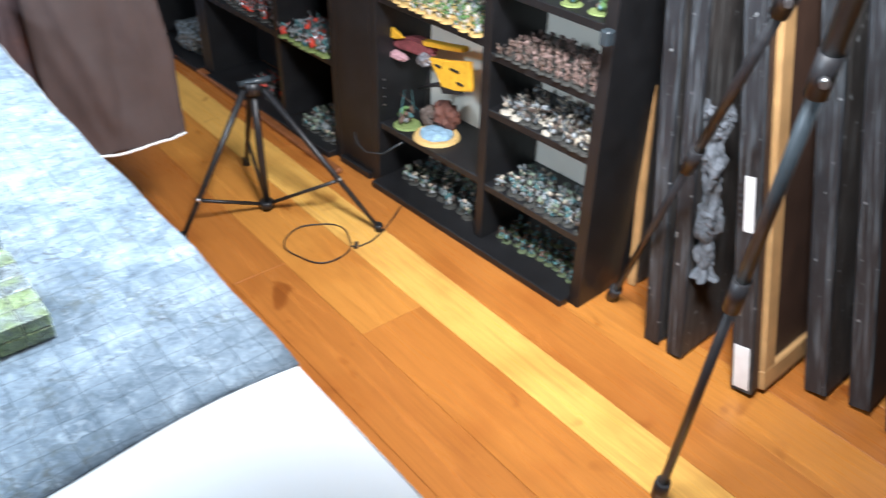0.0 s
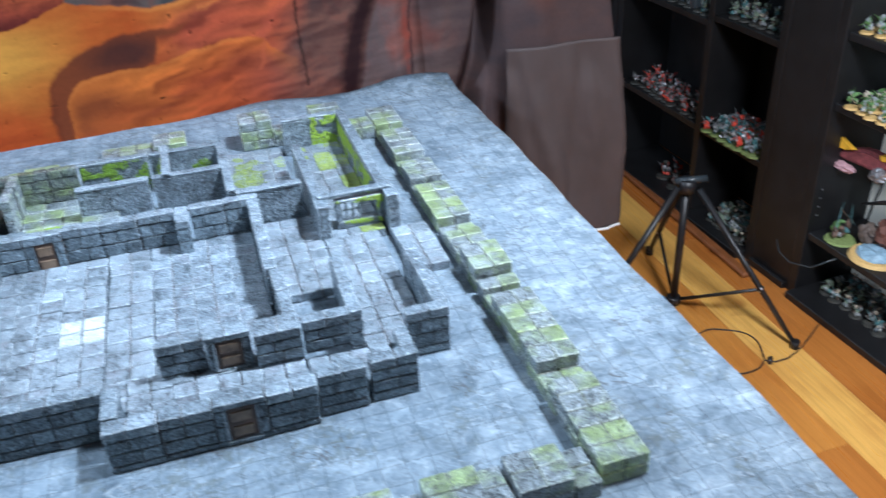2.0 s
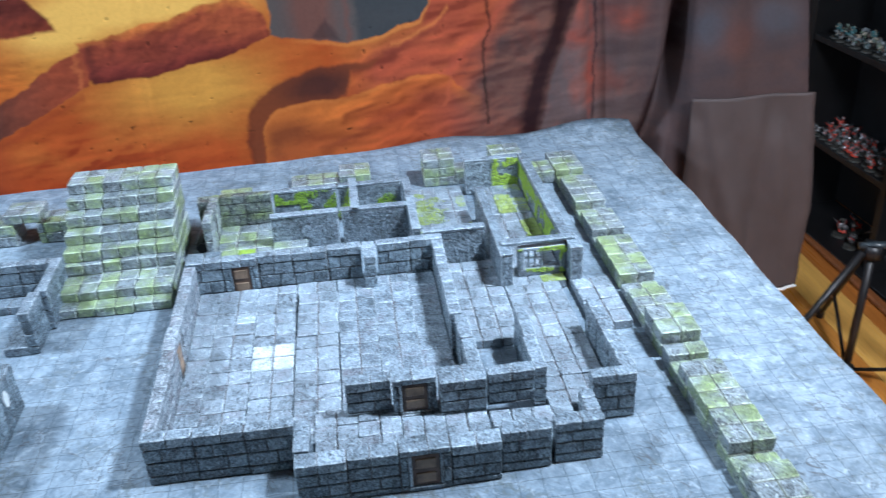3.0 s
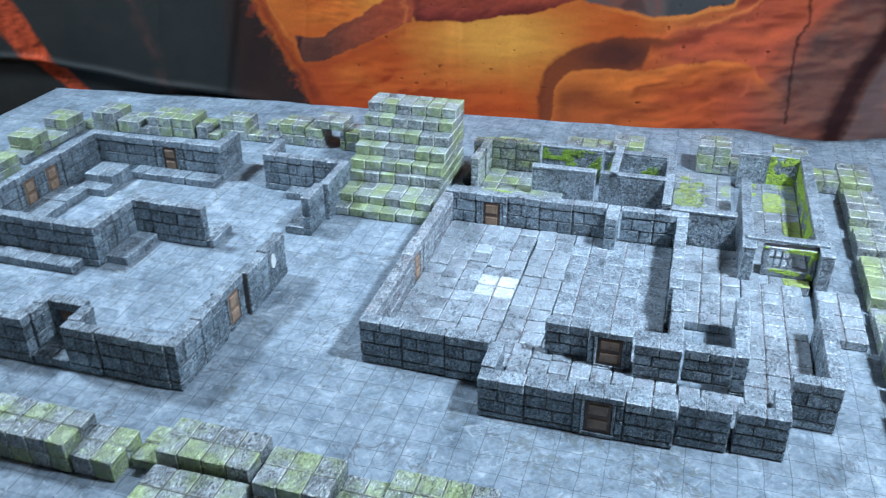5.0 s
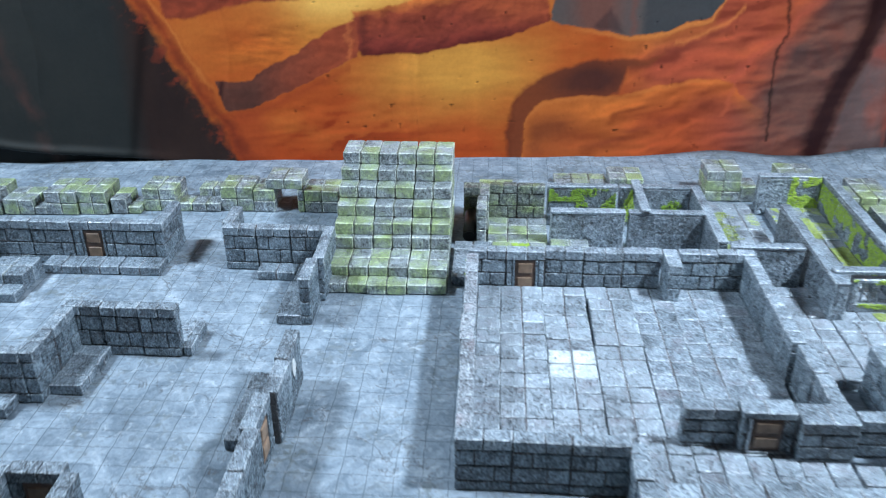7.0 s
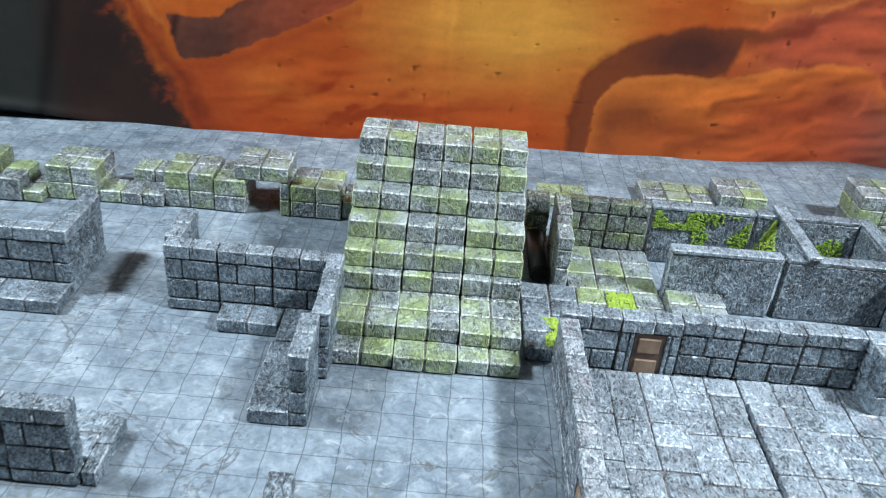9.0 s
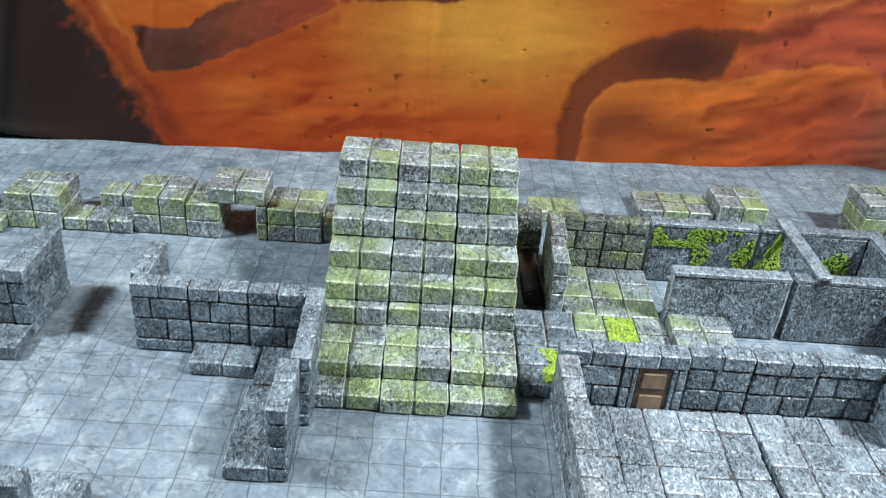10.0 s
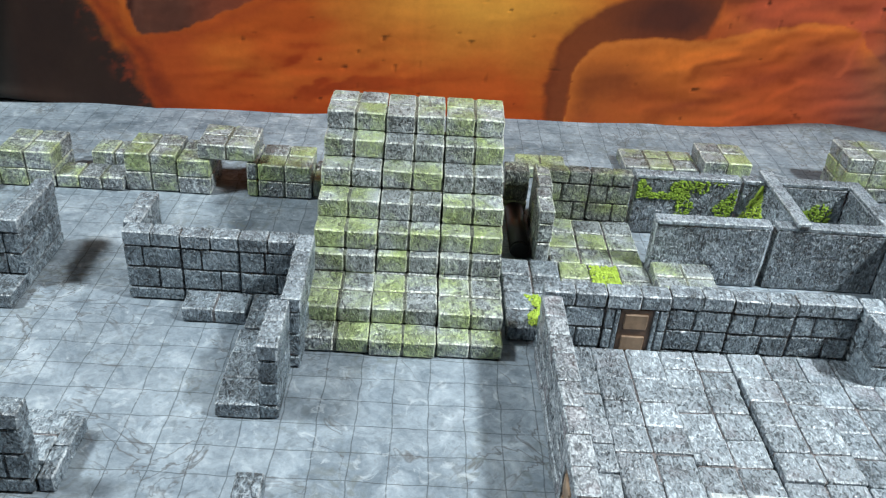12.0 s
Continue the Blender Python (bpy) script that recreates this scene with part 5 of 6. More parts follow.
floor_moss(carpet, -0.5, 1.45, 1.9, 5.9, 0.012, 33, 0.72, 3200, MOSS_PALE, 0.042)
floor_moss(carpet, 0.5, 1.45, -1.4, 1.9, 0.012, 36, 0.66, 1300, MOSS_PALE, 0.042)
floor_moss(carpet, -1.45, -0.9, 4.0, 5.8, 0.012, 38, 0.9, 500, MOSS_PALE, 0.042)
floor_moss(carpet, 0.2, 1.5, -6.7, -6.0, 0.012, 37, 0.75, 500, MOSS_PALE, 0.042)
backm = base_at("moss_clump", 26.5, 10.52, 0.5, "thick clump of lime moss on a slab wall", "moss")
wall_moss(backm, "y", 0.0, -0.75, 1.0, 0.0, 1.95, 35, 0.95, 900, MOSS_BRIGHT, 0.06)
for x in (23.9, 27.72):
    post = base_at("gate_post", x + 0.33, -1.6, 0.0, "square rough stone gate post of the green room", "terrain wall", "gate posts")
    block("shaft", post, ROUGH_SLAB, 0, 0, 1.2, 0.66, 1.3, 2.4, 0.06)
    block("coping", post, STONE, 0, 0, 2.46, 0.7, 1.34, 0.12, 0.04)
lintel = base_at("gate_lintel", 26.15, -1.15, 2.5, "pale stone lintel over the gate of the green room", "beam")
block("bar", lintel, STONE, 0, 0, 0.1, 4.1, 0.55, 0.2, 0.05)
frame_root = base_at("window_frame", 26.35, -1.2, 0.5, "pale stone window frame edged with lime moss in the gateway", "window frame")
for cx, cz, w, h in ((0, 0.21, 2.68, 0.42), (0, 1.66, 2.68, 0.22), (-1.18, 0.98, 0.30, 1.10), (1.16, 0.98, 0.34, 1.10)):
    block("rail", frame_root, STONE_FLOOR, cx, 0, cz, w, 0.45, h, 0.05)
for cx in (-0.72, -0.36, 0.0):
    block("bar", frame_root, STONE_FLOOR, cx, 0, 0.98, 0.09, 0.12, 1.08, 0.02)
block("crossbar", frame_root, STONE_FLOOR, -0.45, 0.02, 1.02, 1.12, 0.10, 0.09, 0.02)
wall_moss(frame_root, "y", -0.24, -1.3, 1.3, 1.5, 1.75, 41, 0.8, 190, MOSS_BRIGHT, 0.05)
wall_moss(frame_root, "y", -0.24, 0.98, 1.34, 0.1, 1.6, 42, 0.9, 260, MOSS_BRIGHT, 0.055)
wall_moss(frame_root, "y", -0.24, -0.9, 0.9, 0.22, 0.46, 43, 0.6, 170, MOSS_BRIGHT, 0.05)

# ---------------------------------------------------------------- mossy ruins round the edge
for x, w, h in ((-8.8, 3.9, 1.5), (-4.85, 3.6, 1.5)):
    cube_block(x, -23.65, w, 2.0, h)
cube_block(-1.15, -23.6, 1.9, 1.95, 1.0)
cube_block(0.9, -22.7, 1.25, 2.0, 0.55)
cube_block(2.28, -22.93, 4.0, 2.0, 1.5)
cube_block(2.35, -25.3, 4.05, 2.2, 1.0)
cube_block(6.6, -23.35, 3.0, 2.05, 1.4)
cube_block(9.65, -23.1, 1.8, 1.7, 0.8)
cube_block(11.5, -23.2, 4.0, 2.1, 1.3)
cube_block(15.6, -23.0, 2.6, 1.8, 0.9)
cube_block(18.3, -23.2, 2.3, 2.0, 1.3)
for x, w, h in ((20.75, 2.05, 1.25), (22.85, 1.0, 0.6), (23.9, 2.0, 1.28), (25.95, 0.95, 0.9), (26.98, 2.1, 1.28), (29.15, 1.0, 0.75)):
    cube_block(x, -23.1, w, 1.85, h)
for y, d, h in ((-22.75, 4.9, 1.15), (-17.8, 0.9, 0.7), (-16.85, 5.4, 1.35), (-11.4, 1.0, 0.6), (-10.35, 0.9, 0.9), (-9.25, 2.4, 1.4),
                (-6.8, 2.6, 0.8), (-4.1, 0.9, 0.5), (-3.0, 2.2, 0.95), (-0.7, 2.2, 0.9), (1.6, 0.6, 0.5), (2.3, 2.6, 0.95), (5.0, 0.9, 0.5), (6.0, 4.0, 1.0),
                (10.1, 0.9, 0.6), (11.1, 3.2, 1.0)):
    cube_block(30.25, y, 1.95, d, h)
cube_block(28.4, 11.2, 1.8, 2.0, 0.9)
cube_block(21.35, 12.4, 2.1, 2.1, 2.0, label="tall stack of mossy pale stone cubes")
cube_block(23.5, 12.4, 1.0, 1.6, 1.0)
cube_block(26.35, 14.25, 2.2, 1.85, 1.2)
cube_block(12.2, 13.6, 3.3, 1.9, 0.5)
cube_block(15.6, 13.4, 2.1, 2.1, 1.0)
cube_block(7.4, 12.8, 2.1, 1.4, 0.5, mat=STONE_MOSS_LIGHT)
# back row, left of the stair
cube_block(-12.95, 9.35, 2.05, 2.1, 1.5, mat=STONE_MOSS_LIGHT)
cube_block(-10.85, 9.4, 2.6, 1.2, 0.55, mat=STONE_MOSS_LIGHT)
cube_block(-9.9, 10.75, 1.8, 1.2, 1.0, mat=STONE_MOSS_LIGHT)
cube_block(-8.2, 9.55, 2.0, 2.0, 1.6)
cube_block(-6.15, 9.5, 1.25, 2.0, 1.45, mat=STONE_MOSS_LIGHT, label="broken jamb of a mossy stone archway")
cube_block(-3.5, 9.6, 0.4, 1.9, 1.45, mat=STONE_MOSS_LIGHT, label="broken jamb of a mossy stone archway")
cube_block(-5.35, 9.6, 2.2, 2.0, 0.65, z=1.46, label="mossy lintel stones over a low archway")
cube_block(-3.05, 9.6, 2.05, 2.0, 1.4)
cube_block(-0.95, 9.8, 0.95, 1.8, 0.8)
cube_block(-14.75, 8.8, 0.95, 1.9, 1.0)
cube_block(-13.75, 8.85, 0.75, 1.7, 0.5)
cube_block(-18.65, 8.5, 1.92, 2.3, 1.5)
cube_block(-16.7, 8.65, 1.75, 2.3, 1.5)
cube_block(-21.25, 8.4, 1.85, 2.1, 1.0)
cube_block(-19.37, 8.45, 0.68, 1.6, 0.5)
cube_block(-23.4, 8.3, 2.0, 2.3, 1.5)
cube_block(-24.45, 8.3, 1.0, 1.3, 0.5)
# left edge
for x, y, d, h in ((-26.1, 6.2, 2.05, 1.5), (-26.15, 2.5, 1.75, 1.5), (-26.1, 4.3, 1.85, 0.6), (-26.0, 1.2, 1.2, 0.6), (-25.5, -1.65, 2.0, 1.3), (-25.7, -3.9, 2.1, 1.6), (-25.6, -6.2, 2.1, 1.0)):
    cube_block(x, y, 2.05, d, h)

cube_block(6.55, 9.35, 0.95, 0.9, 1.9, mat=STONE_MOSS_DARK, label="narrow dark mossy pillar stub beside the stair")
tube_root = base_at("black_tube", 7.0, 7.6, 0.0, "black glossy plastic tube lying between stair and wall", "tube")
tube("barrel", tube_root, BLACK_PLASTIC, [(0, -1.5 * U, 0.36 * U), (0, 1.5 * U, 0.36 * U)], 0.36 * U, 20)
tube("end_cap", tube_root, BLACK_PLASTIC, [(0, -1.6 * U, 0.36 * U), (0, -1.5 * U, 0.36 * U)], 0.31 * U, 20)


# ---------------------------------------------------------------- shelves with painted figures
def shelf_root(name, y, label, category, x=0.0, z=0.0, group=""):
    ob = new(name)
    ob.matrix_world = SHELF @ Matrix.Translation((x, y, z))
    return tagged(ob, label, category, group)


def bookcase(y0, width, columns, back):
    """columns: (start, end, shelf heights); the back board is pale or dark."""
    root = shelf_root("bookcase", y0, "black-brown veneered bookcase crowded with painted figures", "bookcase", 0.03, group="bookcases")
    depth, high = 0.19, 2.0
    box("side_panel", root, DARK_WOOD, (0, 0, 0), (depth, 0.028, high), 0.0015)
    box("side_panel", root, DARK_WOOD, (0, width - 0.028, 0), (depth, width, high), 0.0015)
    box("back_panel", root, back, (depth - 0.006, 0.029, 0.021), (depth, width - 0.029, high - 0.01), 0.0005)
    box("plinth", root, DARK_WOOD, (-0.03, 0.0285, 0.0), (depth - 0.007, width - 0.0285, 0.02), 0.002)
    for a, b, tiers in columns:
        if b < width - 0.05:
            box("divider", root, DARK_WOOD, (0.004, b, 0.0205), (depth - 0.007, b + 0.025, high - 0.03), 0.0015)
        for z in tiers:
            box("shelf", root, DARK_WOOD, (0.006, a, z - 0.018), (depth - 0.007, b - 0.0005, z), 0.0015)
    box("top_panel", root, DARK_WOOD, (0, 0.0285, high - 0.025), (depth - 0.007, width - 0.0285, high), 0.0015)
    return root


bookcase(-0.02, 0.755, ((0.029, 0.325, (0.18, 0.377, 0.512, 0.66, 0.84, 1.07)), (0.3505, 0.726, (0.188, 0.534, 0.70, 0.92, 1.17))), CREAM_BOARD)
bookcase(0.885, 0.775, ((0.029, 0.295, (0.292, 0.62, 0.91)), (0.3205, 0.746, (0.292, 0.60, 0.91))), DARK_WOOD)
bookcase(1.665, 0.80, ((0.029, 0.40, (0.33, 0.64)), (0.4255, 0.771, (0.33, 0.64))), DARK_WOOD)
MOULDING_WOOD = flat("red_brown_moulding", (0.21, 0.075, 0.024), 0.4, 0.25, 30.0)
moulding = tagged(new("baseboard"), "red-brown wooden moulding along the foot of the bookcase", "moulding", "", "structure")
moulding.location = (1.812, 0.54, 0)
box("moulding_strip", moulding, MOULDING_WOOD, (-0.014, 0.0, 0.0), (0.014, 0.93, 0.017), 0.005)
filler = shelf_root("filler_post", 0.736, "wide black-brown upright between two bookcases", "post", 0.03)
box("front_board", filler, DARK_WOOD, (0.001, 0.0, 0.0), (0.018, 0.148, 2.0), 0.0015)
box("plinth_board", filler, DARK_WOOD, (-0.012, 0.004, 0.0), (0.0, 0.144, 0.02), 0.0015)


def figure_mesh(seed, base_mat, mats, wide):
    """A painted gaming figure as one plain, blocky mesh on a round base."""
    rng = random.Random(seed)
    bm = bmesh.new()

    def lump(center, size, m, sub=1):
        geom = bmesh.ops.create_icosphere(bm, subdivisions=sub, radius=1)
        rot = Euler((rng.uniform(-1.1, 1.1), rng.uniform(-1.1, 1.1), rng.uniform(0, 6))).to_matrix()
        for v in geom["verts"]:
            v.co = Vector(center) + rot @ Vector([v.co[n] * size[n] * rng.uniform(0.85, 1.15) for n in range(3)])
        for f in {f for v in geom["verts"] for f in v.link_faces}:
            f.material_index = m
    r = 0.0145 * wide
    geom = bmesh.ops.create_cone(bm, segments=14, radius1=r, radius2=r * 0.9, depth=0.004, cap_ends=True)
    for v in geom["verts"]:
        v.co.z += 0.002
    k = len(mats)
    for n in range(9 if wide < 1.5 else 16):
        a = rng.uniform(0, 6.28)
        h = rng.uniform(0.008, 0.034) * (0.7 + 0.3 * wide)
        q = r * rng.uniform(0, 0.55)
        lump((q * math.cos(a), q * math.sin(a), h), [rng.uniform(0.0025, 0.0055) * (0.6 + 0.4 * wide), rng.uniform(0.0025, 0.0055) * (0.6 + 0.4 * wide), rng.uniform(0.004, 0.009) * (0.6 + 0.4 * wide)], rng.randint(1, k))
    for n in range(4):
        a = rng.uniform(0, 6.28)
        lump((r * 0.4 * math.cos(a), r * 0.4 * math.sin(a), 0.024 * wide), (0.0011, 0.0011, 0.017 * wide), rng.randint(1, k))
    me = bpy.data.meshes.new("figure")
    bm.to_mesh(me)
    bm.free()
    for m in [base_mat, *mats]:
        me.materials.append(m)
    return me


P_GREEN = flat("paint_green", (0.10, 0.20, 0.06), 0.6, 0.4, 200.0)
P_GREY = flat("paint_grey", (0.24, 0.26, 0.27), 0.5, 0.5, 200.0)
P_TEAL = flat("paint_teal", (0.06, 0.15, 0.16), 0.5, 0.4, 200.0)
P_BONE = flat("paint_bone", (0.48, 0.42, 0.33), 0.6, 0.3, 200.0)
P_BROWN = flat("paint_brown", (0.105, 0.064, 0.046), 0.6, 0.4, 200.0)
P_RED = flat("paint_red", (0.55, 0.06, 0.035), 0.5, 0.3, 200.0)
P_FLESH = flat("paint_pink", (0.19, 0.125, 0.108), 0.6, 0.3, 200.0)
P_UMBER = flat("paint_umber", (0.085, 0.062, 0.05), 0.6, 0.4, 200.0)
P_SLATE = flat("paint_slate", (0.11, 0.13, 0.145), 0.5, 0.5, 200.0)
P_SAGE = flat("paint_sage", (0.16, 0.21, 0.15), 0.6, 0.4, 200.0)
P_RUST = flat("paint_rust", (0.11, 0.040, 0.026), 0.7, 0.4, 120.0)
P_DULLRED = flat("paint_dull_red", (0.20, 0.055, 0.06), 0.5, 0.5, 120.0)
P_PINK = flat("paint_pale_pink", (0.42, 0.24, 0.26), 0.5, 0.3, 120.0)
P_STEEL = flat("paint_steel", (0.30, 0.30, 0.32), 0.35, 0.3, 200.0, metal=0.7)
P_YELLOW = flat("paint_yellow", (0.72, 0.40, 0.03), 0.5, 0.2, 60.0)
P_BLUE = flat("paint_pale_blue", (0.22, 0.33, 0.42), 0.5, 0.3, 120.0)
P_TAN = flat("base_tan", (0.55, 0.36, 0.13), 0.7, 0.2, 200.0)
P_GRASSB = flat("base_grass", (0.17, 0.22, 0.07), 0.8, 0.3, 200.0)
P_DULLGRASS = flat("base_dull_grass", (0.085, 0.11, 0.055), 0.8, 0.3, 200.0)
P_PALE = flat("base_pale", (0.42, 0.38, 0.31), 0.7, 0.2, 200.0)
P_DARKB = flat("base_dark", (0.04, 0.04, 0.035), 0.7, 0.3, 200.0)

ARMIES = {
    "green": [figure_mesh(s, P_TAN, [P_GREEN, P_GREY, P_BONE, P_GREEN], 1.0) for s in range(1, 5)],
    "brown": [figure_mesh(s, P_DARKB, [P_FLESH, P_BROWN, P_FLESH, P_UMBER], 0.85) for s in range(11, 15)],
    "pale": [figure_mesh(s, P_PALE if s % 3 == 0 else P_DARKB, [P_GREY, P_SLATE, P_UMBER, P_DARKB, P_UMBER, P_BONE], 1.05) for s in range(21, 26)],
    "mixed": [figure_mesh(s, P_DARKB, [P_GREY, P_UMBER, P_SLATE, P_BONE, P_SAGE, P_GREY, P_TEAL], 1.0) for s in range(31, 36)],
    "dark": [figure_mesh(s, P_DULLGRASS, [P_DARKB, P_BROWN, P_TEAL], 0.85) for s in range(41, 45)],
    "grassy": [figure_mesh(s, P_GRASSB, [P_GREY, P_TEAL, P_STEEL, P_RED if s % 2 else P_GREY], 1.1) for s in range(51, 55)],
    "red": [figure_mesh(s, P_DARKB, [P_RED, P_STEEL, P_GREY, P_DARKB], 1.1) for s in range(61, 65)],
    "monster": [figure_mesh(s, P_GRASSB, [P_GREY, P_TEAL, P_BROWN, P_GREEN], 2.2) for s in range(71, 74)],
}
ARMY_LABEL = {
    "green": "small painted green and grey figure on a tan base", "brown": "small painted brown and pink figure on a dark base",
    "pale": "small painted bone and steel figure on a pale base", "mixed": "small painted teal and grey figure on a dark base",
    "dark": "small dark figure on a grassy green base", "grassy": "small painted grey and red figure on a grassy base",
    "red": "small painted red and steel figure on a dark base", "monster": "large painted grey-green creature on a round grassy base",
}


def join_crowd(army, places):
    """A crowd too small and dense to count, as one mesh."""
    bm = bmesh.new()
    for me, m in places:
        n = len(bm.verts)
        bm.from_mesh(me)
        bm.verts.ensure_lookup_table()
        bmesh.ops.transform(bm, matrix=m, verts=bm.verts[n:])
    data = bpy.data.meshes.new("figure_crowd")
    bm.to_mesh(data)
    bm.free()
    for m in places[0][0].materials:
        data.materials.append(m)
    ob = new("figure_crowd", data)
    ob.matrix_world = SHELF
    tagged(ob, "dense crowd: " + ARMY_LABEL[army].replace("figure", "figures"), "figures", "", "stuff")


def rank(army, y0, y1, x0, x1, z, gap_y, gap_x, seed, size=1.0, crowd=False):
    """Figures in loose ranks on a shelf."""
    rng = random.Random(seed)
    y = y0
    places = []
    while y <= y1:
        x = x0 + 0.03
        while x <= min(x1, 0.135) + 0.03:
            me = rng.choice(ARMIES[army])
            s = size * rng.uniform(0.88, 1.12)
            m = Matrix.Translation((x + rng.uniform(-0.2, 0.2) * gap_x, y + rng.uniform(-0.2, 0.2) * gap_y, z)) @ Matrix.Rotation(rng.uniform(0, 6.28), 4, "Z") @ Matrix.Scale(s, 4)
            x += gap_x
            if crowd:
                places.append((me, m))
                continue
            ob = new("gaming_figure", me)
            ob.matrix_world = SHELF @ m
            tagged(ob, ARMY_LABEL[army], "figure", "figures on the shelves")
        y += gap_y
    if crowd:
        join_crowd(army, places)


# right column of the first bookcase, bottom to top
rank("dark", 0.02, 0.29, 0.050, 0.22, 0.0205, 0.026, 0.036, 1, 0.95, True)
rank("mixed", 0.02, 0.29, 0.02, 0.15, 0.1805, 0.030, 0.033, 2, 1.05)
rank("pale", 0.02, 0.29, 0.02, 0.20, 0.3775, 0.030, 0.034, 3, 1.1)
rank("brown", 0.02, 0.29, 0.01, 0.20, 0.5125, 0.023, 0.025, 4, 0.9, True)
rank("monster", 0.05, 0.28, 0.05, 0.13, 0.6605, 0.075, 0.08, 5, 0.8)
# left column
rank("mixed", 0.36, 0.66, 0.05, 0.20, 0.0205, 0.036, 0.042, 6, 1.15)
rank("green", 0.36, 0.69, 0.01, 0.12, 0.5345, 0.030, 0.034, 7, 1.05)
rank("dark", 0.36, 0.69, 0.11, 0.135, 0.5345, 0.028, 0.04, 8, 1.0, True)
rank("green", 0.36, 0.69, 0.03, 0.12, 0.7005, 0.036, 0.045, 9, 1.1)
rank("monster", 0.66, 0.67, 0.05, 0.08, 0.1885, 0.085, 0.07, 10, 1.35)
# second bookcase
rank("grassy", 0.95, 1.15, 0.01, 0.15, 0.2925, 0.032, 0.034, 11, 1.25)
rank("mixed", 0.95, 1.13, 0.02, 0.18, 0.0205, 0.030, 0.034, 12, 1.15, True)
rank("red", 1.27, 1.40, 0.05, 0.12, 0.0205, 0.06, 0.06, 13, 1.5)
rank("red", 1.25, 1.58, 0.03, 0.15, 0.2925, 0.036, 0.04, 14, 1.1)
rank("mixed", 0.95, 1.15, 0.03, 0.15, 0.6205, 0.036, 0.04, 15, 1.1)
rank("mixed", 1.25, 1.58, 0.03, 0.10, 0.6005, 0.04, 0.04, 16, 1.1)
rank("mixed", 1.72, 2.0, 0.03, 0.10, 0.3305, 0.05, 0.05, 17, 1.1)


def striped_beast():
    """A large grey model with pale bands, half hidden on the lowest shelf."""
    bm = bmesh.new()
    bmesh.ops.create_icosphere(bm, subdivisions=4, radius=1)
    for v in bm.verts:
        k = 1 + 0.45 * noise.noise(v.co * 1.8) + 0.12 * noise.noise(v.co * 6)
        v.co = Vector((v.co.x * 0.055, v.co.y * 0.11, v.co.z * 0.055)) * k + Vector((0, 0, 0.055))
    for f in bm.faces:
        f.material_index = int(math.floor(f.calc_center_median().y / 0.014)) % 2
    ob = link_mesh("beast_model", bm, P_SLATE)
    ob.data.materials.append(P_DARKB)
    ob.matrix_world = SHELF @ Matrix.Translation((0.09, 1.84, 0.022))
    tagged(ob, "grey banded creature model on the lowest shelf", "model")


striped_beast()


def prism(name, root, outline, x0, x1, mat, label="", bevel=0.003):
    """A plate cut to an outline in the upright plane, with thickness and softened edges."""
    bm = bmesh.new()
    near = [bm.verts.new((x0, y, z)) for y, z in outline]
    far = [bm.verts.new((x1, y, z)) for y, z in outline]
    bm.faces.new(near)
    bm.faces.new(list(reversed(far)))
    n = len(outline)
    for k in range(n):
        bm.faces.new((near[k], far[k], far[(k + 1) % n], near[(k + 1) % n]))
    bmesh.ops.recalc_face_normals(bm, faces=bm.faces[:])
    bmesh.ops.bevel(bm, geom=bm.edges[:], offset=bevel, segments=2, affect="EDGES")
    return part(name, bm, mat, root, label)


def lumpy(name, root, center, size, mat, label="", rough=0.3, seed=0.0):
    bm = bmesh.new()
    bmesh.ops.create_icosphere(bm, subdivisions=3, radius=1)
    for v in bm.verts:
        k = 1 + rough * noise.noise(v.co * 2.5 + Vector((seed, seed, 0)))
        v.co = Vector([center[n] + v.co[n] * size[n] * k for n in range(3)])
    return part(name, bm, mat, root, label)


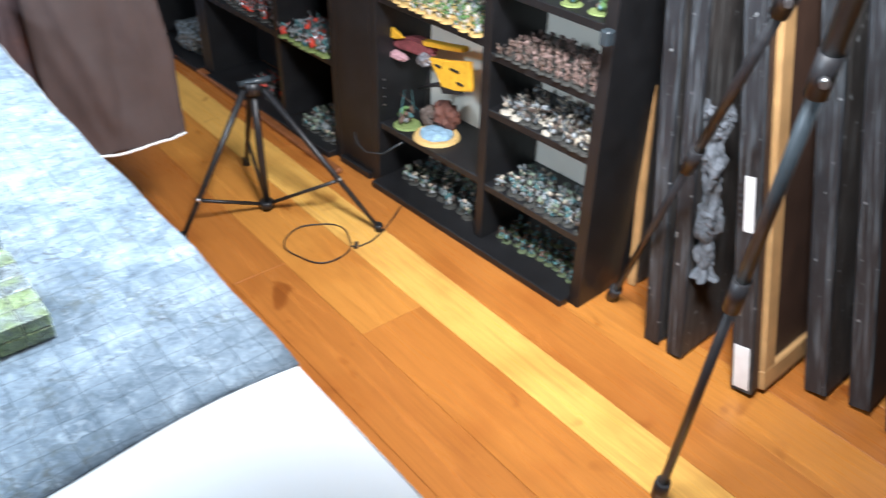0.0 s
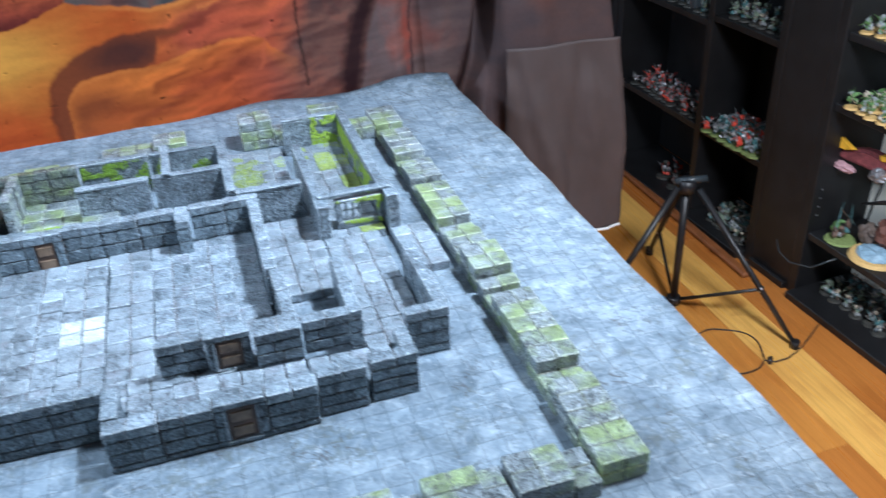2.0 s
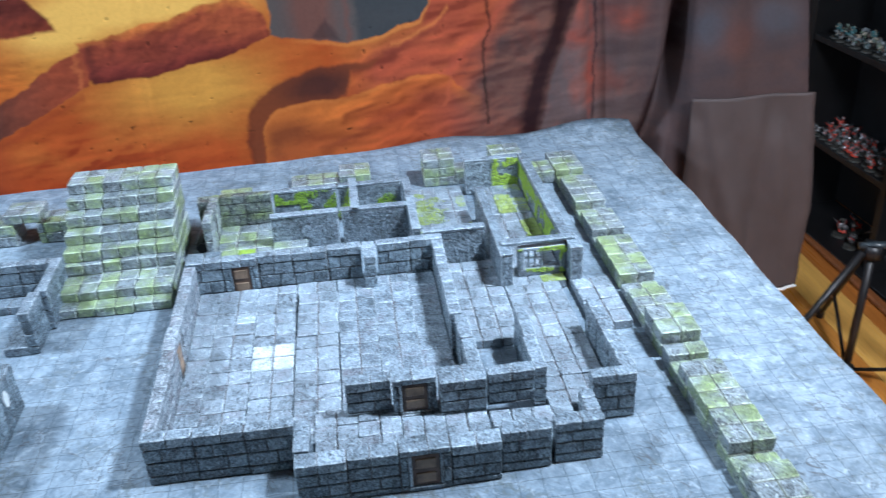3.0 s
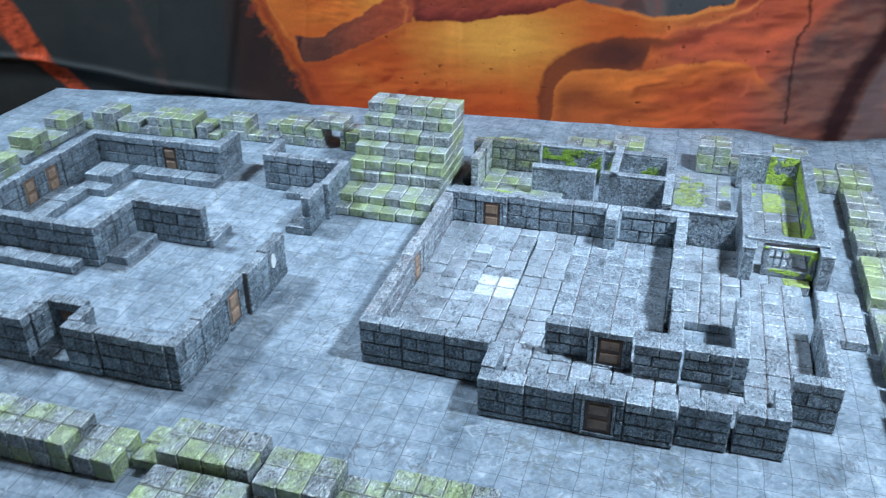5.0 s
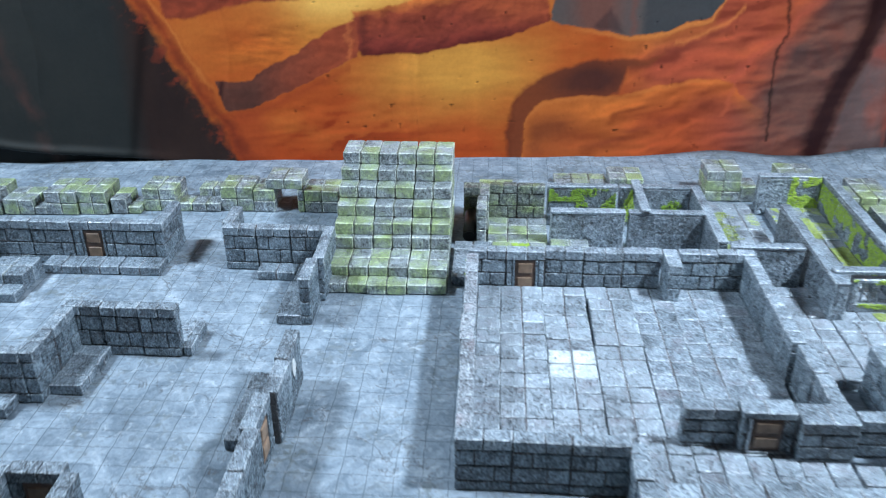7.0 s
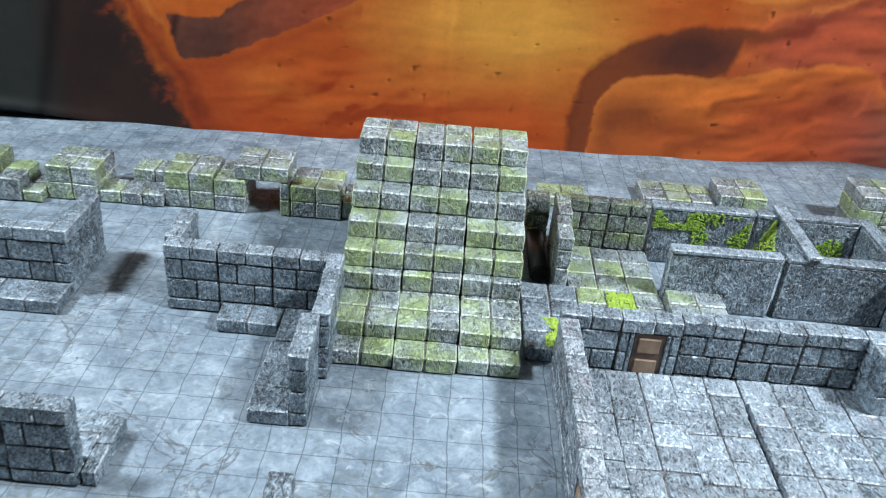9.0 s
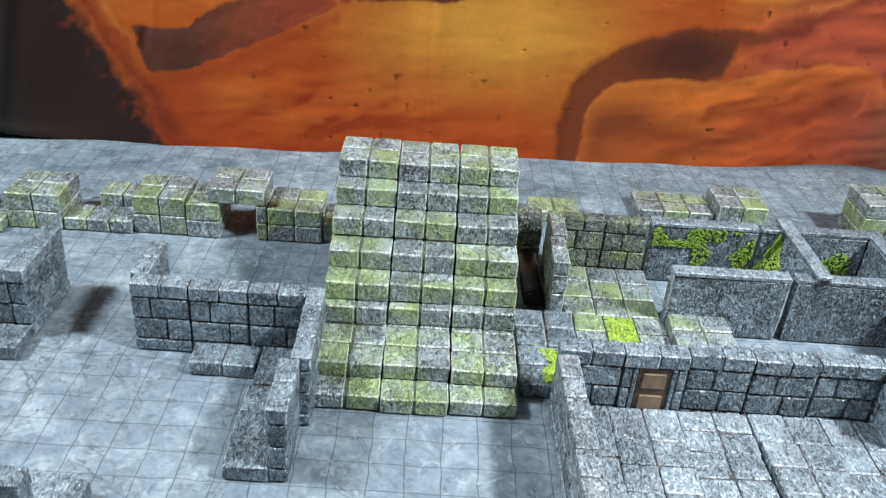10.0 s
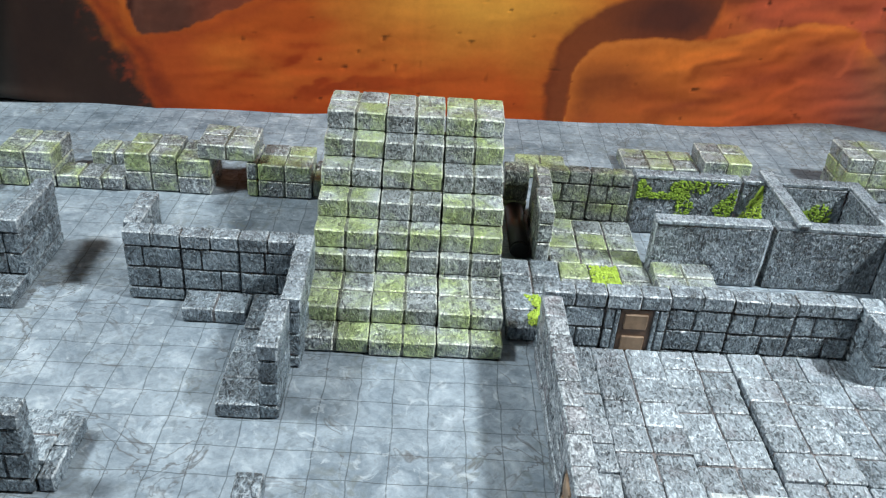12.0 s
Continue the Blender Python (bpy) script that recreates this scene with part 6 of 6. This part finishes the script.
def crest_model():
    """A round scenic base with a rocky mound, and a toy aircraft hung over it."""
    root = shelf_root("scenic_model", 0.545, "round pale-blue scenic base with a red-brown rocky mound", "model", 0.095, 0.1885)
    bm = bmesh.new()
    bmesh.ops.create_cone(bm, segments=28, radius1=0.062, radius2=0.057, depth=0.008, cap_ends=True)
    bmesh.ops.translate(bm, verts=bm.verts[:], vec=(0, 0, 0.004))
    part("base", bm, P_TAN, root)
    bm = bmesh.new()
    bmesh.ops.create_icosphere(bm, subdivisions=3, radius=1)
    for v in bm.verts:
        v.co = Vector((v.co.x * 0.044, v.co.y * 0.046, max(0, v.co.z) * 0.016 + 0.0085)) + Vector((0, 0, 0.006 * noise.noise(v.co * 3)))
    part("pool", bm, P_BLUE, root, "pale blue water effect")
    lumpy("mound", root, (0.035, 0.0, 0.050), (0.028, 0.036, 0.040), P_RUST, "red-brown rocky mound", 0.4)
    lumpy("mound", root, (0.02, 0.05, 0.035), (0.022, 0.026, 0.026), P_UMBER, "dull grey-brown mound", 0.5, 3.0)
    craft = shelf_root("model_aircraft", 0.0, "yellow and dull red toy aircraft on a stand over a shelf", "model", 0.10, 0.0)
    prism("fuselage", craft, [(0.56, 0.405), (0.575, 0.432), (0.64, 0.432), (0.715, 0.405), (0.725, 0.378), (0.66, 0.385), (0.60, 0.388)], -0.012, 0.022, P_DULLRED, "dull red fuselage", 0.008)
    lumpy("nose", craft, (-0.01, 0.695, 0.366), (0.014, 0.038, 0.012), P_PINK, "pale pink nose", 0.3)
    lumpy("tail", craft, (0.0, 0.762, 0.390), (0.012, 0.014, 0.030), P_PINK, "pale pink tail", 0.3, 5.0)
    prism("fin", craft, [(0.66, 0.424), (0.71, 0.440), (0.752, 0.424), (0.735, 0.408), (0.69, 0.412)], -0.020, -0.010, P_YELLOW, "yellow fin", 0.002)
    prism("upper_wing", craft, [(0.595, 0.436), (0.50, 0.452), (0.45, 0.462), (0.445, 0.452), (0.50, 0.440), (0.590, 0.424)], -0.014, 0.010, P_YELLOW, "yellow upper wing", 0.002)
    prism("wing", craft, [(0.567, 0.401), (0.50, 0.415), (0.419, 0.438), (0.410, 0.365), (0.455, 0.350), (0.512, 0.332), (0.535, 0.362)], -0.016, -0.004, P_YELLOW, "yellow wing with dark marks", 0.003)
    lumpy("engine", craft, (-0.012, 0.583, 0.390), (0.016, 0.022, 0.016), P_STEEL, "grey engine", 0.4, 9.0)
    tube("strut", craft, BLACK_PLASTIC, [(0.0, 0.62, 0.296), (0.0, 0.56, 0.328), (0.0, 0.515, 0.343)], [0.003, 0.006, 0.008], 8)
    tube("stand", craft, BLACK_PLASTIC, [(0.02, 0.625, 0.1885), (0.01, 0.60, 0.30), (0.0, 0.575, 0.385)], 0.003, 6)
    prism("trailing_edge", craft, [(0.525, 0.343), (0.512, 0.326), (0.45, 0.344), (0.455, 0.350)], -0.018, -0.002, BLACK_PLASTIC, "black trailing edge", 0.001)
    for y, z, w in ((0.47, 0.400, 0.016), (0.53, 0.392, 0.012), (0.45, 0.372, 0.012)):
        box("marking", craft, BLACK_PLASTIC, (-0.0185, y - w, z - 0.003), (-0.0155, y + w, z + 0.003), 0.0005)


crest_model()
for cell_y, faces in ((0.705, -1), (0.329, -1)):
    for k in range(4):
        pin = shelf_root("shelf_pin", cell_y, "tiny bright shelf pin in a row of holes", "shelf pin", 0.05, 0.235 + 0.024 * k if cell_y > 0.5 else 0.215 + 0.024 * k, "shelf pins")
        tube("pin", pin, BRIGHT_METAL, [(0, 0.0, 0), (0, -0.004, 0)], 0.0022, 6)
clip = shelf_root("shelf_clip", -0.045, "small grey clip on the edge of the bookcase", "clip", -0.012, 0.645)
box("body", clip, GREY_TUBE, (-0.012, 0, 0), (0.01, 0.02, 0.03), 0.003)
clip = shelf_root("shelf_clip", 1.19, "small grey clip on the edge of the bookcase", "clip", -0.012, 0.64)
box("body", clip, GREY_TUBE, (-0.012, 0, 0), (0.01, 0.03, 0.035), 0.003)
wire = shelf_root("thin_wire", 0.70, "thin pale wire sagging from a shelf", "wire", -0.03, 0.135)
tube("strand", wire, GREY_TUBE, [(0.03, -0.13, 0.06), (0.0, -0.09, 0.02), (-0.012, -0.03, 0.004), (-0.004, 0.02, 0.008), (0.012, 0.05, 0.022)], 0.0018, 6)
bin_root = shelf_root("storage_bin", 2.15, "blue plastic storage bin on the floor past the bookcase", "bin", -0.28)
box("tub", bin_root, BLUE_BIN, (0, -0.02, 0), (0.26, 0.35, 0.30), 0.012)
box("lid", bin_root, BLUE_BIN, (-0.01, -0.03, 0.301), (0.27, 0.36, 0.325), 0.008, "clip-on blue lid")


# ---------------------------------------------------------------- boards stored on edge
def leaning_board(x, y, lean, thick, depth, high, edge_mat, side_mat, label):
    root = new("stored_board")
    root.matrix_world = SHELF @ Matrix.Translation((x, y, 0.0)) @ Matrix.Rotation(radians(-lean), 4, "X")
    tagged(root, label, "board", "boards stored on edge")
    drop = thick * math.sin(radians(lean))
    box("panel", root, side_mat, (0.012, -thick + 0.002, 0.0), (depth, -0.002, high), 0.002)
    box("edge_strip", root, edge_mat, (0, -thick, 0.0005), (0.0115, 0, high), 0.002, "scuffed front edge")
    root.location.z += drop * 0.5
    return root


leaning_board(0.19, -0.035, 4.0, 0.02, 0.35, 1.25, PANEL_PINE, PANEL_SIDE, "thin dark board with a pale edge stored against the bookcase")
leaning_board(0.062, -0.183, 7.0, 0.036, 0.45, 1.25, PANEL_DARK, PANEL_SIDE, "dark scuffed board stored on edge")
b_rock = leaning_board(0.060, -0.243, 7.5, 0.036, 0.45, 1.3, PANEL_DARK, PANEL_SIDE, "dark scuffed board stored on edge with grey foam rock")
c_board = leaning_board(0.070, -0.395, 11.8, 0.046, 0.42, 1.3, PANEL_DARK, PANEL_BROWN, "dark-edged scenery board with a brown back and pine battens")
leaning_board(0.178, -0.497, 13.5, 0.045, 0.35, 1.25, PANEL_DARK, PANEL_SIDE, "dark scuffed board stored on edge")
leaning_board(0.205, -0.578, 14.5, 0.042, 0.35, 1.25, PANEL_DARK, PANEL_BROWN, "dark scuffed board with a brown face stored on edge")
leaning_board(0.19, -0.66, 15.5, 0.042, 0.35, 1.25, PANEL_DARK, PANEL_BROWN, "dark scuffed board with a brown face stored on edge")
box("batten", c_board, PANEL_PINE, (0.03, -0.056, 0.0), (0.40, -0.0425, 0.045), 0.002, "pale pine batten")
box("batten", c_board, PANEL_PINE, (0.03, -0.056, 0.046), (0.07, -0.0425, 1.29), 0.002, "pale pine batten")
box("label_sticker", c_board, PAPER, (-0.0012, -0.036, 0.36), (-0.0002, -0.016, 0.47), 0.0002, "white paper sticker")
for k in range(7):
    box("print_bar", c_board, BLACK_PLASTIC, (-0.0016, -0.012, 0.37 + k * 0.013), (-0.0002, -0.005, 0.376 + k * 0.013), 0.0001)
box("tape", c_board, PAPER, (-0.0015, -0.040, 0.01), (-0.0002, -0.006, 0.11), 0.0002, "strip of silver tape")


def foam_rock():
    bm = bmesh.new()
    bmesh.ops.create_grid(bm, x_segments=16, y_segments=90, size=1)
    for v in bm.verts:
        a, h = v.co.x * 1.9, 0.20 + 0.185 * (v.co.y + 1)
        r = 0.019 * (1 + 0.55 * noise.fractal(Vector((a * 1.3, h * 22, 1.0)), 0.8, 2.0, 5))
        r *= 0.55 + 0.75 * min(1, abs(noise.noise(Vector((0.3, h * 9, 7.0)))) * 2.6)
        v.co = Vector((0.03 - 1.3 * r * math.cos(a), -0.004 + 1.2 * r * math.sin(a), h + 0.006 * noise.noise(Vector((a * 3, h * 60, 2.0)))))
    ob = part("foam_rock", bm, FOAM, b_rock, "crumbly grey foam rock along the board")
    ob.location = (0.0, -0.052, 0.0)


foam_rock()


# ---------------------------------------------------------------- stands and cable
def floor_tripod():
    root = new("tripod")
    root.location = (1.56, 0.50, 0)
    tagged(root, "black folding tripod standing on the plank floor", "tripod")
    tube("centre_column", root, BLACK_PLASTIC, [(0, 0, 0.006), (0, 0, 0.345)], 0.0095, 10)
    tube("head_collar", root, BLACK_PLASTIC, [(0, 0, 0.335), (0, 0, 0.368)], 0.021, 12)
    tube("clamp", root, GREY_TUBE, [(-0.03, 0.01, 0.362), (0.04, -0.02, 0.372)], 0.009, 8, "grey clamp with a bright lever")
    tube("hub", root, BLACK_PLASTIC, [(0, 0, 0.010), (0, 0, 0.030)], 0.018, 10)
    for fx, fy, at in ((0.178, -0.258, 0.64), (-0.236, 0.004, 0.74), (0.072, 0.25, 0.68)):
        foot = Vector((fx, fy, 0.008))
        top = Vector((fx * 0.10, fy * 0.10, 0.35))
        leg = tube("leg", root, BLACK_PLASTIC, [top, top.lerp(foot, 0.6), foot], [0.0085, 0.0075, 0.0056], 8)
        tube("rubber_foot", leg, BLACK_PLASTIC, [foot + Vector((0, 0, 0.012)), foot - Vector((0, 0, 0.008))], 0.011, 8)
        mid = top.lerp(foot, at)
        brace = tube("brace", root, BLACK_PLASTIC, [(0, 0, 0.018), mid], 0.0050, 6)
        tube("rivet", brace, BRIGHT_METAL, [mid - Vector((0, 0, 0.007)), mid + Vector((0, 0, 0.007))], 0.007, 8)
    return root


floor_tripod()


def light_stand():
    root = new("light_stand")
    root.location = (1.58, -0.92, 0)
    tagged(root, "tall black and grey light stand with splayed legs", "light stand")
    o = Vector((1.58, -0.92, 0))
    apexes = (Vector((1.512, -0.938, 1.45)), Vector((1.58, -0.96, 1.45)), Vector((1.50, -0.98, 1.45)))
    apex = Vector((1.53, -0.955, 1.45))

    def along(foot, t):
        return foot.lerp(apexes[0 if foot.x > 1.6 and foot.y < -0.5 else 1 if foot.x > 1.9 else 2], t) - o
    for n, foot in enumerate((Vector((1.646, -0.750, 0.01)), Vector((2.0, -0.32, 0.012)), Vector((1.2, -1.35, 0.01)))):
        leg = tube("leg", root, BLACK_PLASTIC, [along(foot, 0.0), along(foot, 0.36)], 0.0078, 10)
        tube("rubber_foot", leg, BLACK_PLASTIC, [along(foot, -0.006), along(foot, 0.025)], 0.014, 10)
        tube("upper_tube", root, GREY_TUBE if n == 0 else BLACK_PLASTIC, [along(foot, 0.355), along(foot, 0.595)], 0.0092, 10, "blue-grey painted tube" if n == 0 else "")
        tube("sleeve", root, GREY_TUBE if n == 0 else BLACK_PLASTIC, [along(foot, 0.59), along(foot, 1.0)], 0.0128, 12)
        tube("collar", root, BLACK_PLASTIC, [along(foot, 0.335), along(foot, 0.375)], 0.0130, 12)
        c2 = tube("collar", root, BLACK_PLASTIC, [along(foot, 0.575), along(foot, 0.612)], 0.0142, 12)
        k = along(foot, 0.595)
        tube("thumb_screw", c2, BRIGHT_METAL, [k + Vector((-0.02, -0.012, 0)), k + Vector((-0.030, -0.018, 0))], 0.0055, 8)
    tube("yoke", root, BLACK_PLASTIC, [apex - o - Vector((0, 0, 0.05)), apex - o + Vector((0, 0, 0.5))], 0.03, 14)
    return root


light_stand()


def floor_cable():
    root = new("cable")
    root.location = (1.585, 0.285, 0)
    tagged(root, "thin black cable lying in a loose ring on the floor", "cable")
    pts = []
    for k in range(37):
        a = -0.80 + 6.2 * k / 36
        r = 1 + 0.045 * math.sin(3 * a + 0.6) + 0.03 * math.sin(5 * a)
        pts.append((0.080 * r * math.cos(a), 0.088 * r * math.sin(a), 0.003 + 0.00006 * k))
    pts = [(0.262, 0.010, 0.003), (0.22, -0.018, 0.003), (0.165, -0.052, 0.003), (0.11, -0.075, 0.003), (0.075, -0.076, 0.003)] + pts
    tube("loop", root, CABLE, pts, 0.0019, 6)
    tube("plug", root, CABLE, [(0.058, -0.078, 0.006), (0.072, -0.062, 0.006)], 0.0055, 8)


floor_cable()


# ---------------------------------------------------------------- floor planks, laid last
def lay_planks():
    """Planks of varying width and length, each a piece of the floor; they run a little askew of the shelves."""
    rng = random.Random(77)
    askew = math.atan2(0.05, 1)
    back = SHELF.inverted()
    edges = [1.753, 1.638, 1.475]
    while edges[-1] > -2.6:
        edges.append(edges[-1] - rng.choice((0.115, 0.14, 0.14, 0.163)))
    right = [1.753]
    while right[-1] < 2.62:
        right.append(right[-1] + 0.14)
    edges = right[:0:-1] + edges
    for x1, x0 in zip(edges, edges[1:]):
        mid = (x0 + x1) / 2
        low, high = Y_IN - 0.275 + 0.05 * (mid - 1.883), Y_OUT - 0.275 + 0.05 * (mid - 1.883)
        if not X_IN + 0.12 < (back @ Vector((mid, low, 0))).x < X_OUT - 0.02 or not X_IN + 0.12 < (back @ Vector((mid, high, 0))).x < X_OUT - 0.02:
            continue
        pale = abs(mid - 1.695) < 0.02
        red = abs(mid - 1.28) < 0.16
        y = low + rng.uniform(-1.2, 0.0)
        if abs(mid - 1.556) < 0.02:
            y = -0.068 - 2.1 * 2
        while y < high:
            length = 8.0 if pale else 2.1 if abs(mid - 1.556) < 0.02 else rng.choice((1.6, 2.1, 2.7))
            p, q = max(y, low), min(y + length, high)
            if q - p > 0.05:
                wood = PLANK_PALE if pale else PLANK_RED if red else PLANK
                ob = new("plank", chamfered(x1 - x0 - 0.0008, round(q - p, 2) - 0.001, 0.0188, 0.0008, wood, 0))
                ob.parent = floor
                ob.location = back @ Vector((mid, (p + q) / 2, -0.0094))
                ob.rotation_euler[2] = -askew
            y += length


lay_planks()
